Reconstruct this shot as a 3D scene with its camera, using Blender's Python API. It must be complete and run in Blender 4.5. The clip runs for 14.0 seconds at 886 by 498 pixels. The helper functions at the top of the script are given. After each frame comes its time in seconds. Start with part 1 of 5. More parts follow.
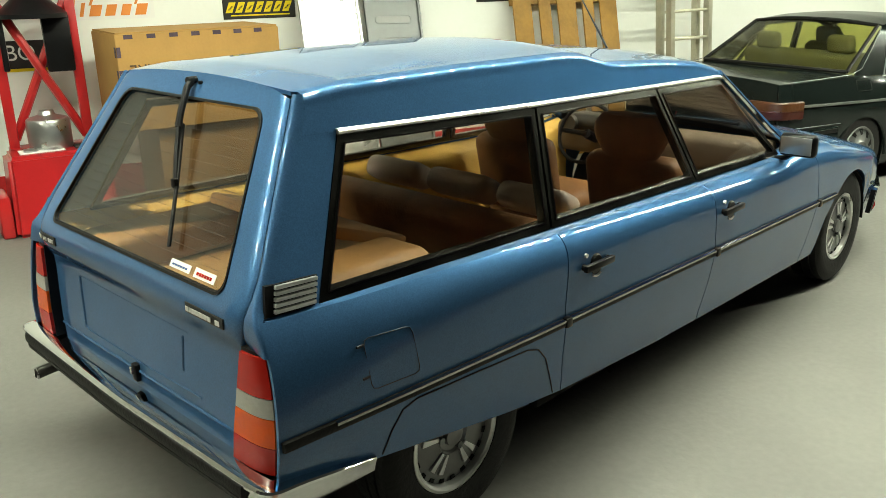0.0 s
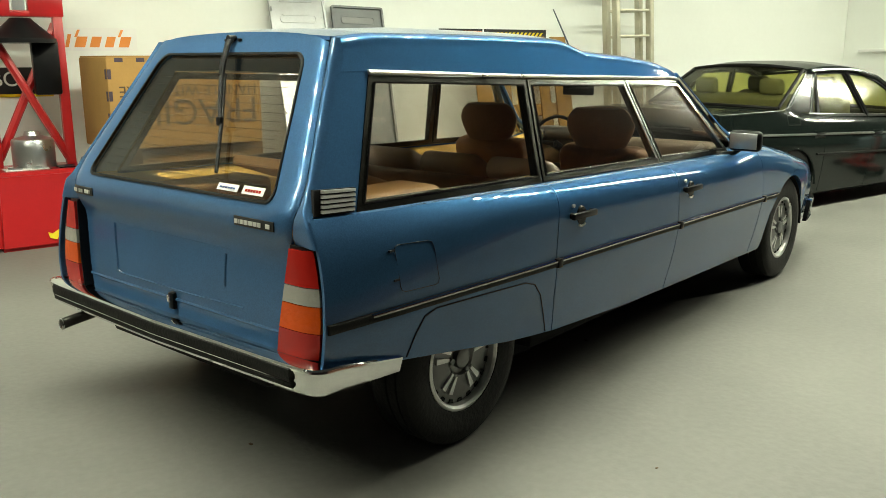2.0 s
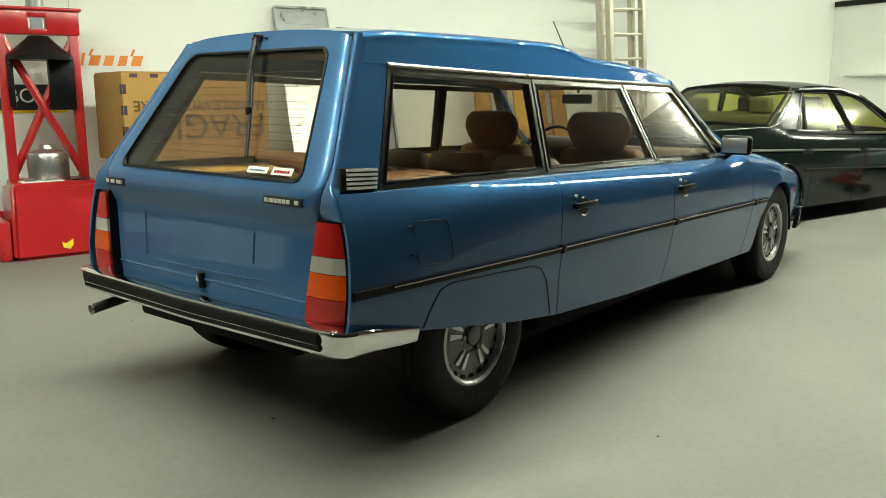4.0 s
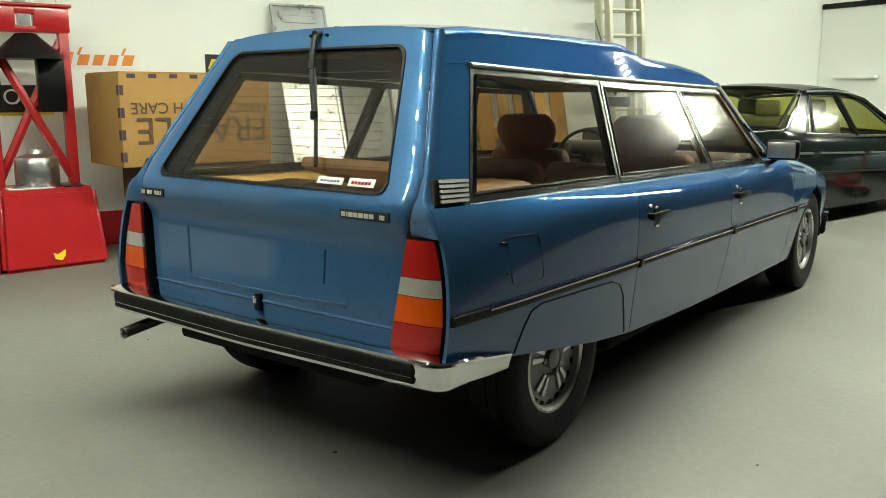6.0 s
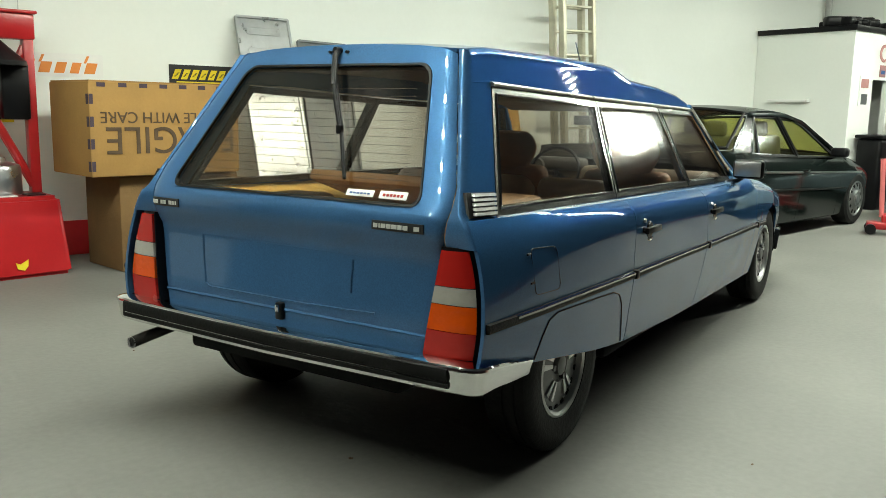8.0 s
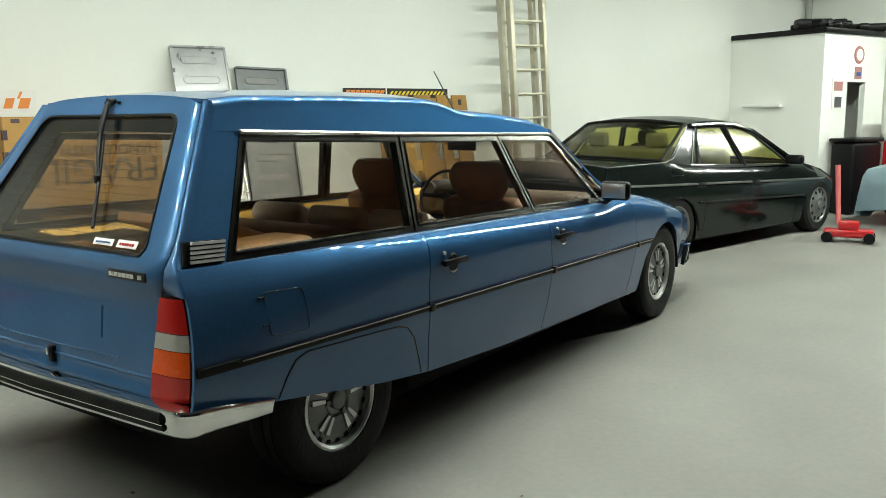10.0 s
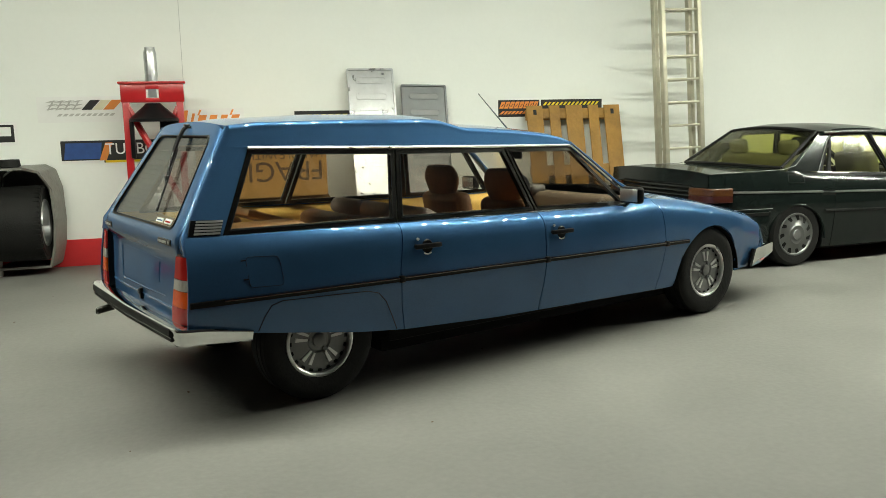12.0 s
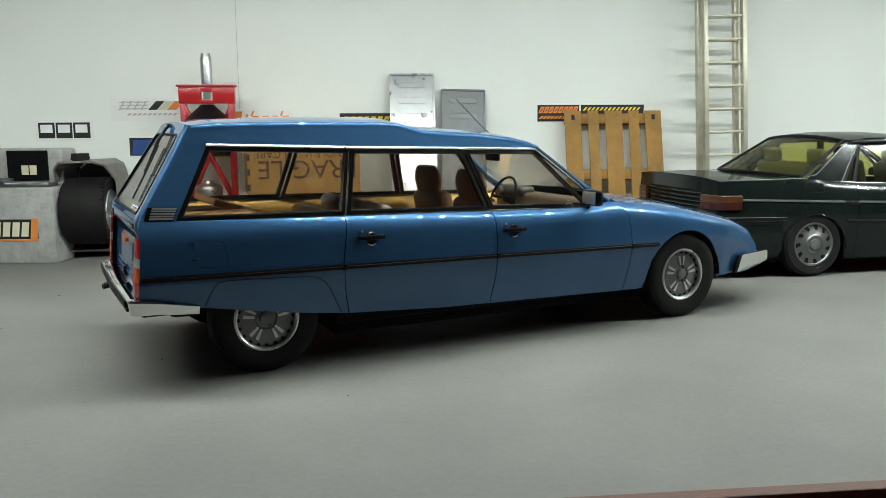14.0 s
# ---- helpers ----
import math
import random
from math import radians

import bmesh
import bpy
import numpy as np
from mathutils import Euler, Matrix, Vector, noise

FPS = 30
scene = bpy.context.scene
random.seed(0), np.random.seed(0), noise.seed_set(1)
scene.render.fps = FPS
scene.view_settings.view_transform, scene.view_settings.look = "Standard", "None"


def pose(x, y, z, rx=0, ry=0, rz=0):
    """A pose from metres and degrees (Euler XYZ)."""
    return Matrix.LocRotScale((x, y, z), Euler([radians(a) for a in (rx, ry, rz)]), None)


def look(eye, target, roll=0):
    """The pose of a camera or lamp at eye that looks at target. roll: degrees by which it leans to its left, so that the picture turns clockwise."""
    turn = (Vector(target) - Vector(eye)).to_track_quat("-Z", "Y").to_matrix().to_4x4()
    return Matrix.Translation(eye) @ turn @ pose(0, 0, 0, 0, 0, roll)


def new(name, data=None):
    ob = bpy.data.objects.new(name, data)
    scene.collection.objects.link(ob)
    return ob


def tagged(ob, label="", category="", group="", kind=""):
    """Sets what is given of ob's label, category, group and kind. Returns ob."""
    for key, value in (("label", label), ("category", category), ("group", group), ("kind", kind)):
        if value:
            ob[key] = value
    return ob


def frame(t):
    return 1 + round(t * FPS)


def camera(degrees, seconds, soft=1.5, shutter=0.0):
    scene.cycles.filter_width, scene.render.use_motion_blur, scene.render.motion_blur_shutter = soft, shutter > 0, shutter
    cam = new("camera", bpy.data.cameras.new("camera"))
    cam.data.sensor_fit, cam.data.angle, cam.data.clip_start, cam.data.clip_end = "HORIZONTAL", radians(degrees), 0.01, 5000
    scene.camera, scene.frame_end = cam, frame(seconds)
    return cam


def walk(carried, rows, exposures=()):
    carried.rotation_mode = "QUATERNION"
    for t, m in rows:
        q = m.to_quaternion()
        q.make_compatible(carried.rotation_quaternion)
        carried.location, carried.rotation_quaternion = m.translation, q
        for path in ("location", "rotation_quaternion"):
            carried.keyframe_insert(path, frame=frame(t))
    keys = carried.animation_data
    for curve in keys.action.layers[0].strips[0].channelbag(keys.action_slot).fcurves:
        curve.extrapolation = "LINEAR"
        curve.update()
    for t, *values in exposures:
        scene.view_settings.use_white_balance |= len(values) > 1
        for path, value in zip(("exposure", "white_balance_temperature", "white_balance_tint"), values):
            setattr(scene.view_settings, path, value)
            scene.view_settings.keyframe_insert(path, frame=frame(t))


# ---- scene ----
cam = camera(55.8, 14.0, soft=0.8)
S = 1 / 18  # the place is a 1:18 model garage; all sizes below are those of the real things
PATH = [
    (0, (-1.008, -2.135, 1.732), (-0.215, -0.41, 1.103), -1.2),
    (0.5, (-1.178, -2.255, 1.628), (-0.353, -0.539, 1.018), -1.2),
    (1, (-1.3, -2.266, 1.522), (-0.44, -0.558, 0.938), -0.9),
    (1.5, (-1.353, -2.315, 1.419), (-0.437, -0.618, 0.89), -0.5),
    (2, (-1.428, -2.432, 1.361), (-0.482, -0.727, 0.916), -0.2),
    (2.5, (-1.526, -2.624, 1.288), (-0.572, -0.909, 0.901), -0.1),
    (5, (-1.608, -2.503, 1.216), (-0.61, -0.809, 0.852), -0.5),
    (5.5, (-1.646, -2.273, 1.215), (-0.605, -0.605, 0.85), -0.3),
    (6, (-1.825, -2.162, 1.226), (-0.774, -0.5, 0.862), -0.1),
    (6.5, (-1.952, -2.116, 1.231), (-0.881, -0.466, 0.871), 0.4),
    (7, (-2.065, -2.078, 1.231), (-0.957, -0.45, 0.884), 0.6),
    (7.5, (-2.118, -2.077, 1.23), (-0.963, -0.48, 0.892), 0.9),
    (8, (-2.133, -2.079, 1.233), (-0.94, -0.508, 0.903), 1.1),
    (8.5, (-2.109, -2.095, 1.23), (-0.893, -0.54, 0.914), 0.8),
    (9, (-1.979, -2.206, 1.26), (-0.755, -0.655, 0.95), 0.4),
    (9.2, (-1.884, -2.278, 1.306), (-0.659, -0.728, 0.992), 0.2),
    (11.3, (-0.649, -3.79, 1.388), (0.03, -1.934, 1.08), -1.3),
    (11.5, (-0.614, -3.973, 1.382), (-0.001, -2.094, 1.074), -1.2),
    (12, (-0.449, -4.245, 1.433), (0.056, -2.334, 1.129), -1.2),
    (12.5, (-0.256, -4.479, 1.436), (0.197, -2.554, 1.137), -0.6),
    (13, (0.042, -4.6, 1.508), (0.395, -2.653, 1.215), -0.1),
    (13.5, (0.403, -4.665, 1.496), (0.659, -2.703, 1.204), 0.1),
    (14, (0.519, -4.828, 1.421), (0.729, -2.861, 1.128), -0.4),
]
walk(cam, [(t, look(Vector(eye) * S, Vector(target) * S, roll)) for t, eye, target, roll in PATH],
     exposures=[(0, 0.27, 7600, -4), (0.5, 0.36, 7900, -2), (2.5, 0.1, 7600, -4), (5, 0.08, 7300, -4), (7.5, 0.0, 7100, -2), (9, -0.02, 6400, 0), (11.5, -0.08, 7300, 1), (12.5, -0.11, 6800, 3), (14, -0.17, 6300, 5)])

# ---- light ----
world = bpy.data.worlds.new("world")
scene.world = world
world.use_nodes = True
world.node_tree.nodes["Background"].inputs[0].default_value = (0.75, 0.8, 0.85, 1)
world.node_tree.nodes["Background"].inputs[1].default_value = 0.03
LED = 1330.0
LX0, LX1, LY = -4.7, 13.3, 0.8
CARX, CARY = -0.258, 0.695

# ---- materials ----


def nodes_of(name):
    m = bpy.data.materials.new(name)
    m.use_nodes = True
    return m, m.node_tree.nodes, m.node_tree.links


def mat(name, colour, rough=0.5, metal=0.0, coat=0.0, vary=0.12, scale=6.0, bump=0.0, bump_scale=60.0, rough_vary=0.1, spec=0.5):
    """A surface with variation at two scales: broad tone and fine grain, plus relief."""
    m, n, l = nodes_of(name)
    b = n["Principled BSDF"]
    b.inputs["Roughness"].default_value = rough
    b.inputs["Metallic"].default_value = metal
    b.inputs["Coat Weight"].default_value = coat
    b.inputs["Coat Roughness"].default_value = 0.04
    b.inputs["Specular IOR Level"].default_value = spec
    tc = n.new("ShaderNodeTexCoord")
    mp = n.new("ShaderNodeMapping")
    mp.inputs["Scale"].default_value = (1 / S,) * 3
    l.new(tc.outputs["Object"], mp.inputs[0])
    big, fine = n.new("ShaderNodeTexNoise"), n.new("ShaderNodeTexNoise")
    big.inputs["Scale"].default_value, fine.inputs["Scale"].default_value = scale, bump_scale
    big.inputs["Detail"].default_value, fine.inputs["Detail"].default_value = 4, 3
    for t in (big, fine):
        l.new(mp.outputs[0], t.inputs["Vector"])
    mix = n.new("ShaderNodeMath")
    mix.operation = "MULTIPLY_ADD"
    mix.inputs[1].default_value = 0.35
    l.new(fine.outputs[0], mix.inputs[0])
    l.new(big.outputs[0], mix.inputs[2])
    ramp = n.new("ShaderNodeValToRGB")
    ramp.color_ramp.elements[0].position, ramp.color_ramp.elements[1].position = 0.35, 1.0
    lo, hi = [max(0.0, c * (1 - vary)) for c in colour], [min(1.0, c * (1 + vary)) for c in colour]
    ramp.color_ramp.elements[0].color, ramp.color_ramp.elements[1].color = (*lo, 1), (*hi, 1)
    l.new(mix.outputs[0], ramp.inputs[0])
    l.new(ramp.outputs[0], b.inputs["Base Color"])
    if rough_vary:
        rr = n.new("ShaderNodeMapRange")
        rr.inputs["To Min"].default_value, rr.inputs["To Max"].default_value = max(0.02, rough - rough_vary), min(1, rough + rough_vary)
        l.new(big.outputs[0], rr.inputs[0])
        l.new(rr.outputs[0], b.inputs["Roughness"])
    if bump:
        bp = n.new("ShaderNodeBump")
        bp.inputs["Strength"].default_value = bump
        bp.inputs["Distance"].default_value = 0.01 * S
        l.new(fine.outputs[0], bp.inputs["Height"])
        l.new(bp.outputs[0], b.inputs["Normal"])
    return m


def paint_mat(name, colour, metal=0.6, rough=0.38, coat=1.0, gloss=0.02, flake=0.25):
    """Metallic lacquer: a flaky coloured metal ground under a smooth clear coat."""
    m = mat(name, colour, rough, metal, coat, vary=0.10, scale=3.0, rough_vary=0.03, bump_scale=260, spec=0.0)
    n, l = m.node_tree.nodes, m.node_tree.links
    b = n["Principled BSDF"]
    b.inputs["Coat Roughness"].default_value = gloss
    b.inputs["Coat IOR"].default_value = 1.5
    b.inputs["Specular Tint"].default_value = (*[min(1.0, c * 1.0) for c in colour], 1)
    mp = [q for q in n if q.type == "MAPPING"][0]
    cells, bp = n.new("ShaderNodeTexVoronoi"), n.new("ShaderNodeBump")
    cells.inputs["Scale"].default_value = 330
    l.new(mp.outputs[0], cells.inputs["Vector"])
    bp.inputs["Strength"].default_value, bp.inputs["Distance"].default_value = flake, 0.004 * S
    l.new(cells.outputs["Color"], bp.inputs["Height"])
    l.new(bp.outputs[0], b.inputs["Normal"])
    # single flakes turn a little lighter or darker
    tone, mul = n.new("ShaderNodeMapRange"), n.new("ShaderNodeMix")
    tone.inputs["To Min"].default_value, tone.inputs["To Max"].default_value = 0.86, 1.14
    mul.data_type, mul.blend_type = "RGBA", "MULTIPLY"
    mul.inputs["Factor"].default_value = 1.0
    ramp = [q for q in n if q.type == "VALTORGB"][0]
    l.new(cells.outputs["Color"], tone.inputs["Value"])
    l.new(ramp.outputs[0], mul.inputs[6])
    l.new(tone.outputs[0], mul.inputs[7])
    l.new(mul.outputs[2], b.inputs["Base Color"])
    return m


def glass_mat(name, tint, f0=0.03, f1=0.75):
    """Thin clear glass: the tint goes through, and the gloss rises towards a grazing view."""
    m, n, l = nodes_of(name)
    n.remove(n["Principled BSDF"])
    tr, gl, mx, lw = n.new("ShaderNodeBsdfTransparent"), n.new("ShaderNodeBsdfGlossy"), n.new("ShaderNodeMixShader"), n.new("ShaderNodeLayerWeight")
    pw, ma = n.new("ShaderNodeMath"), n.new("ShaderNodeMath")
    pw.operation, ma.operation = "POWER", "MULTIPLY_ADD"
    pw.inputs[1].default_value, ma.inputs[1].default_value, ma.inputs[2].default_value = 3.5, f1, f0
    tr.inputs[0].default_value = (*tint, 1)
    gl.inputs["Roughness"].default_value = 0.085
    l.new(lw.outputs["Facing"], pw.inputs[0])
    l.new(pw.outputs[0], ma.inputs[0])
    l.new(ma.outputs[0], mx.inputs[0])
    l.new(tr.outputs[0], mx.inputs[1])
    l.new(gl.outputs[0], mx.inputs[2])
    l.new(mx.outputs[0], n["Material Output"].inputs[0])
    return m


def glow_mat(name, colour, strength):
    m, n, l = nodes_of(name)
    b = n["Principled BSDF"]
    b.inputs["Base Color"].default_value = (0.9, 0.9, 0.85, 1)
    b.inputs["Emission Color"].default_value = (*colour, 1)
    b.inputs["Emission Strength"].default_value = strength
    return m


BLUE = paint_mat("blue_metallic_paint", (0.045, 0.115, 0.240), 0.24, 0.33, 1.0, 0.02, 0.15)
GREEN = paint_mat("dark_green_metallic_paint", (0.0075, 0.0108, 0.0100), 0.0, 0.4, 0.6, 0.11)
BLACK = mat("black_plastic", (0.005, 0.005, 0.006), 0.38, vary=0.3, spec=0.2)
RUBBER = mat("black_rubber", (0.007, 0.007, 0.007), 0.5, vary=0.3, spec=0.15, bump=0.2, bump_scale=90)
TYRE = mat("tyre_rubber", (0.009, 0.009, 0.0086), 0.66, vary=0.35, bump=0.3, bump_scale=70, spec=0.22)
CHROME = mat("chrome", (0.80, 0.80, 0.78), 0.045, 1.0, vary=0.04, rough_vary=0.02)
GAP = mat("dark_joint", (0.006, 0.010, 0.02), 0.7)
GLASS = glass_mat("car_glass", (0.92, 0.90, 0.87), 0.075, 0.62)
GLASSG = glass_mat("olive_tinted_glass", (0.80, 0.80, 0.58), 0.02, 0.3)
BAND = mat("dark_glass_band", (0.015, 0.012, 0.01), 0.12, vary=0.1)
LRED = mat("red_lens", (0.38, 0.013, 0.010), 0.25, coat=0.0, vary=0.08, bump=0.12, bump_scale=40)
LORANGE = mat("orange_lens", (0.62, 0.072, 0.003), 0.22, coat=0.15, vary=0.12, bump=0.4, bump_scale=40)
LWHITE = mat("clear_lens", (0.34, 0.325, 0.295), 0.22, coat=0.15, vary=0.12, bump=0.4, bump_scale=40)
RIM = mat("silver_rim", (0.62, 0.62, 0.61), 0.3, 0.75, vary=0.1)
RIMG = mat("grey_rim_centre", (0.18, 0.18, 0.18), 0.42, 0.5, vary=0.15)
FRAME = mat("dark_satin_trim", (0.11, 0.11, 0.10), 0.22, 1.0, vary=0.1)
DCHROME = mat("dark_bright_trim", (0.36, 0.36, 0.36), 0.15, 1.0, vary=0.05)
LEATHER = mat("brown_leather", (0.27, 0.125, 0.050), 0.55, vary=0.3, scale=9, bump=0.4, bump_scale=45)
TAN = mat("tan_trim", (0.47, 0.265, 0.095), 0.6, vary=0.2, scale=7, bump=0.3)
# ochre raised to stand for window light on the far lining
LITOCHRE = mat("lit_ochre_trim", (0.68, 0.42, 0.10), 0.6, vary=0.18, bump=0.3)
LINER = mat("dark_headliner", (0.07, 0.058, 0.048), 0.85, vary=0.2)
UNDER = mat("black_underbody", (0.008, 0.008, 0.008), 0.8, vary=0.3, spec=0.15)
WALL = mat("white_wall_board", (0.835, 0.855, 0.815), 0.75, vary=0.03, scale=0.8, bump=0.06, bump_scale=25)
FLOOR = mat("grey_painted_floor", (0.160, 0.158, 0.147), 0.62, vary=0.24, scale=0.9, bump=0.15, bump_scale=30)
CEIL = mat("white_ceiling_board", (0.78, 0.78, 0.75), 0.8, vary=0.03)
RED = mat("red_gloss_paint", (0.42, 0.010, 0.014), 0.32, coat=0.4, vary=0.12)
SKIRT = mat("red_skirting_paint", (0.55, 0.02, 0.025), 0.5, vary=0.1)
CARD = mat("brown_cardboard", (0.38, 0.215, 0.066), 0.85, vary=0.12, scale=5, bump=0.2, bump_scale=50)
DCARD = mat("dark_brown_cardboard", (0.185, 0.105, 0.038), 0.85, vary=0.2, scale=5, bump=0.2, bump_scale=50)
INK = mat("brown_ink", (0.09, 0.055, 0.03), 0.8, vary=0.25, scale=20)
INKB = mat("violet_ink", (0.06, 0.04, 0.06), 0.8, vary=0.25, scale=20)
ALU = mat("brushed_aluminium", (0.50, 0.51, 0.515), 0.30, 0.95, vary=0.1, scale=12)
ALUD = mat("dull_grey_metal", (0.145, 0.152, 0.155), 0.42, 0.7, vary=0.12, scale=10)
LADDER = mat("raw_ladder_metal", (0.50, 0.48, 0.38), 0.42, 0.6, vary=0.15, scale=9)
PINE = mat("pallet_wood", (0.30, 0.160, 0.034), 0.7, vary=0.3, scale=5, bump=0.3, bump_scale=30)
GREY = mat("grey_resin", (0.36, 0.36, 0.345), 0.5, vary=0.3, scale=7, bump=0.5, bump_scale=26)
GREYD = mat("dark_grey_resin", (0.20, 0.195, 0.175), 0.5, vary=0.3, scale=7, bump=0.5, bump_scale=26)
WHITE = mat("white_card", (0.82, 0.82, 0.80), 0.6, vary=0.03)
YELLOW = mat("yellow_print", (0.75, 0.58, 0.02), 0.6, vary=0.06)
ORANGE = mat("orange_print", (0.75, 0.25, 0.05), 0.6, vary=0.06)
PBLUE = mat("blue_print", (0.02, 0.07, 0.25), 0.5, vary=0.2, scale=14)
PBLACK = mat("black_print", (0.012, 0.012, 0.012), 0.5, vary=0.2)
PALE = mat("pale_grey_print", (0.50, 0.50, 0.47), 0.6, vary=0.1)
CREAM = mat("cream_print", (0.70, 0.66, 0.48), 0.6, vary=0.05)
FADED = mat("faded_red_print", (0.42, 0.20, 0.19), 0.7, vary=0.2)
STEELB = mat("blue_grey_paint", (0.17, 0.24, 0.28), 0.4, 0.1, vary=0.1)
TABLE = mat("red_brown_wood", (0.10, 0.035, 0.02), 0.5, vary=0.3, scale=4, bump=0.2)
DARKROOM = mat("dim_room_wall", (0.10, 0.07, 0.09), 0.9, vary=0.2, scale=0.3)
LEDGLOW = glow_mat("led_light", (0.97, 1.0, 0.95), LED)

# ---- mesh helpers ----


def lerp(a, b, u):
    return a + (b - a) * u


def table(x, *rows):
    """A smooth-enough line through (x, value) rows."""
    if x <= rows[0][0]:
        return rows[0][1]
    for (xa, va), (xb, vb) in zip(rows, rows[1:]):
        if x <= xb:
            return va + (vb - va) * (x - xa) / (xb - xa)
    return rows[-1][1]


def part(name, bm, material, parent=None, label="", smooth=True, angle=35, **tags):
    """Links a bmesh, drawn in real-thing metres, as one mesh object under a thing or part."""
    bmesh.ops.recalc_face_normals(bm, faces=bm.faces)
    for v in bm.verts:
        v.co *= S
    if smooth:
        lim = radians(angle)
        for f in bm.faces:
            f.smooth = True
        for e in bm.edges:
            if len(e.link_faces) != 2 or e.calc_face_angle(0) > lim:
                e.smooth = False
    me = bpy.data.meshes.new(name)
    bm.to_mesh(me)
    bm.free()
    me.materials.append(material)
    ob = new(name, me)
    ob.parent = parent
    if label or tags:
        tagged(ob, label, **tags)
    return ob


def thing(name, label, category, x=0, y=0, z=0, turn=0, group="", kind=""):
    ob = new(name)
    ob.empty_display_size = 0.01
    ob.matrix_basis = pose(x * S, y * S, z * S, 0, 0, turn)
    return tagged(ob, label, category, group, kind)


def join(*bms):
    out = bmesh.new()
    for b in bms:
        m = bpy.data.meshes.new("joined")
        b.to_mesh(m)
        b.free()
        out.from_mesh(m)
        bpy.data.meshes.remove(m)
    return out


def moved(bm, m):
    bmesh.ops.transform(bm, matrix=m, verts=bm.verts)
    return bm


def box(x0, x1, y0, y1, z0, z1, bevel=0.0, seg=2):
    bm = bmesh.new()
    bmesh.ops.create_cube(bm, size=1)
    for v in bm.verts:
        v.co = (lerp(x0, x1, v.co.x + 0.5), lerp(y0, y1, v.co.y + 0.5), lerp(z0, z1, v.co.z + 0.5))
    if bevel:
        bmesh.ops.bevel(bm, geom=bm.edges[:], offset=bevel, segments=seg, affect="EDGES", profile=0.5)
    return bm


def cyl(p0, p1, r0, r1=None, n=16, caps=True):
    p0, p1 = Vector(p0), Vector(p1)
    d = p1 - p0
    bm = bmesh.new()
    bmesh.ops.create_cone(bm, cap_ends=caps, segments=n, radius1=r0, radius2=r0 if r1 is None else r1, depth=d.length)
    return moved(bm, Matrix.Translation((p0 + p1) / 2) @ d.to_track_quat("Z", "Y").to_matrix().to_4x4())


def tube(points, r, n=8, closed=False):
    pts = [Vector(p) for p in points]
    bm, rings = bmesh.new(), []
    k = len(pts)
    for i, p in enumerate(pts):
        if closed:
            d = pts[(i + 1) % k] - pts[i - 1]
        else:
            d = pts[min(i + 1, k - 1)] - pts[max(i - 1, 0)]
        q = d.to_track_quat("Z", "Y")
        rings.append([bm.verts.new(p + q @ Vector((math.cos(a) * r, math.sin(a) * r, 0))) for a in [2 * math.pi * j / n for j in range(n)]])
    for i in range(k if closed else k - 1):
        a, b = rings[i], rings[(i + 1) % k]
        for j in range(n):
            bm.faces.new((a[j], a[(j + 1) % n], b[(j + 1) % n], b[j]))
    if not closed:
        bm.faces.new(rings[0][::-1])
        bm.faces.new(rings[-1])
    return bm


def lathe(profile, n=40, axis="y"):
    """Turns (radius, height) rows round an axis."""
    bm, rings = bmesh.new(), []
    for r, h in profile:
        if r < 1e-6:
            rings.append([bm.verts.new((0, h, 0))])
        else:
            rings.append([bm.verts.new((r * math.cos(a), h, r * math.sin(a))) for a in [2 * math.pi * j / n for j in range(n)]])
    for a, b in zip(rings, rings[1:]):
        for j in range(n):
            k = (j + 1) % n
            f = [a[j % len(a)], a[k % len(a)], b[k % len(b)], b[j % len(b)]]
            f = [v for i, v in enumerate(f) if v not in f[:i]]
            if len(f) > 2:
                bm.faces.new(f)
    if axis == "z":
        moved(bm, pose(0, 0, 0, 90))
    if axis == "x":
        moved(bm, pose(0, 0, 0, 0, 0, -90))
    return bm


def sheet(fn, nu, nv, thick=0.0):
    """A surface fn(u, v), u and v from 0 to 1, as quads; thick gives it depth on the side away from its bulge."""
    bm = bmesh.new()
    p = [[Vector(fn(i / nu, j / nv)) for j in range(nv + 1)] for i in range(nu + 1)]
    g = [[bm.verts.new(c) for c in row] for row in p]
    for i in range(nu):
        for j in range(nv):
            bm.faces.new((g[i][j], g[i + 1][j], g[i + 1][j + 1], g[i][j + 1]))
    if not thick:
        return bm
    nrm = [[(p[min(i + 1, nu)][j] - p[max(i - 1, 0)][j]).cross(p[i][min(j + 1, nv)] - p[i][max(j - 1, 0)]).normalized() for j in range(nv + 1)] for i in range(nu + 1)]
    mid = p[nu // 2][nv // 2]
    inward = sum(((Vector((1.2, 0, 0.6)) - mid).dot(n) for row in nrm for n in row)) > 0
    k = thick if inward else -thick
    h = [[bm.verts.new(p[i][j] + nrm[i][j] * k) for j in range(nv + 1)] for i in range(nu + 1)]
    for i in range(nu):
        for j in range(nv):
            bm.faces.new((h[i][j], h[i][j + 1], h[i + 1][j + 1], h[i + 1][j]))
        bm.faces.new((g[i][0], h[i][0], h[i + 1][0], g[i + 1][0]))
        bm.faces.new((g[i][nv], g[i + 1][nv], h[i + 1][nv], h[i][nv]))
    for j in range(nv):
        bm.faces.new((g[0][j], g[0][j + 1], h[0][j + 1], h[0][j]))
        bm.faces.new((g[nu][j], h[nu][j], h[nu][j + 1], g[nu][j + 1]))
    return bm


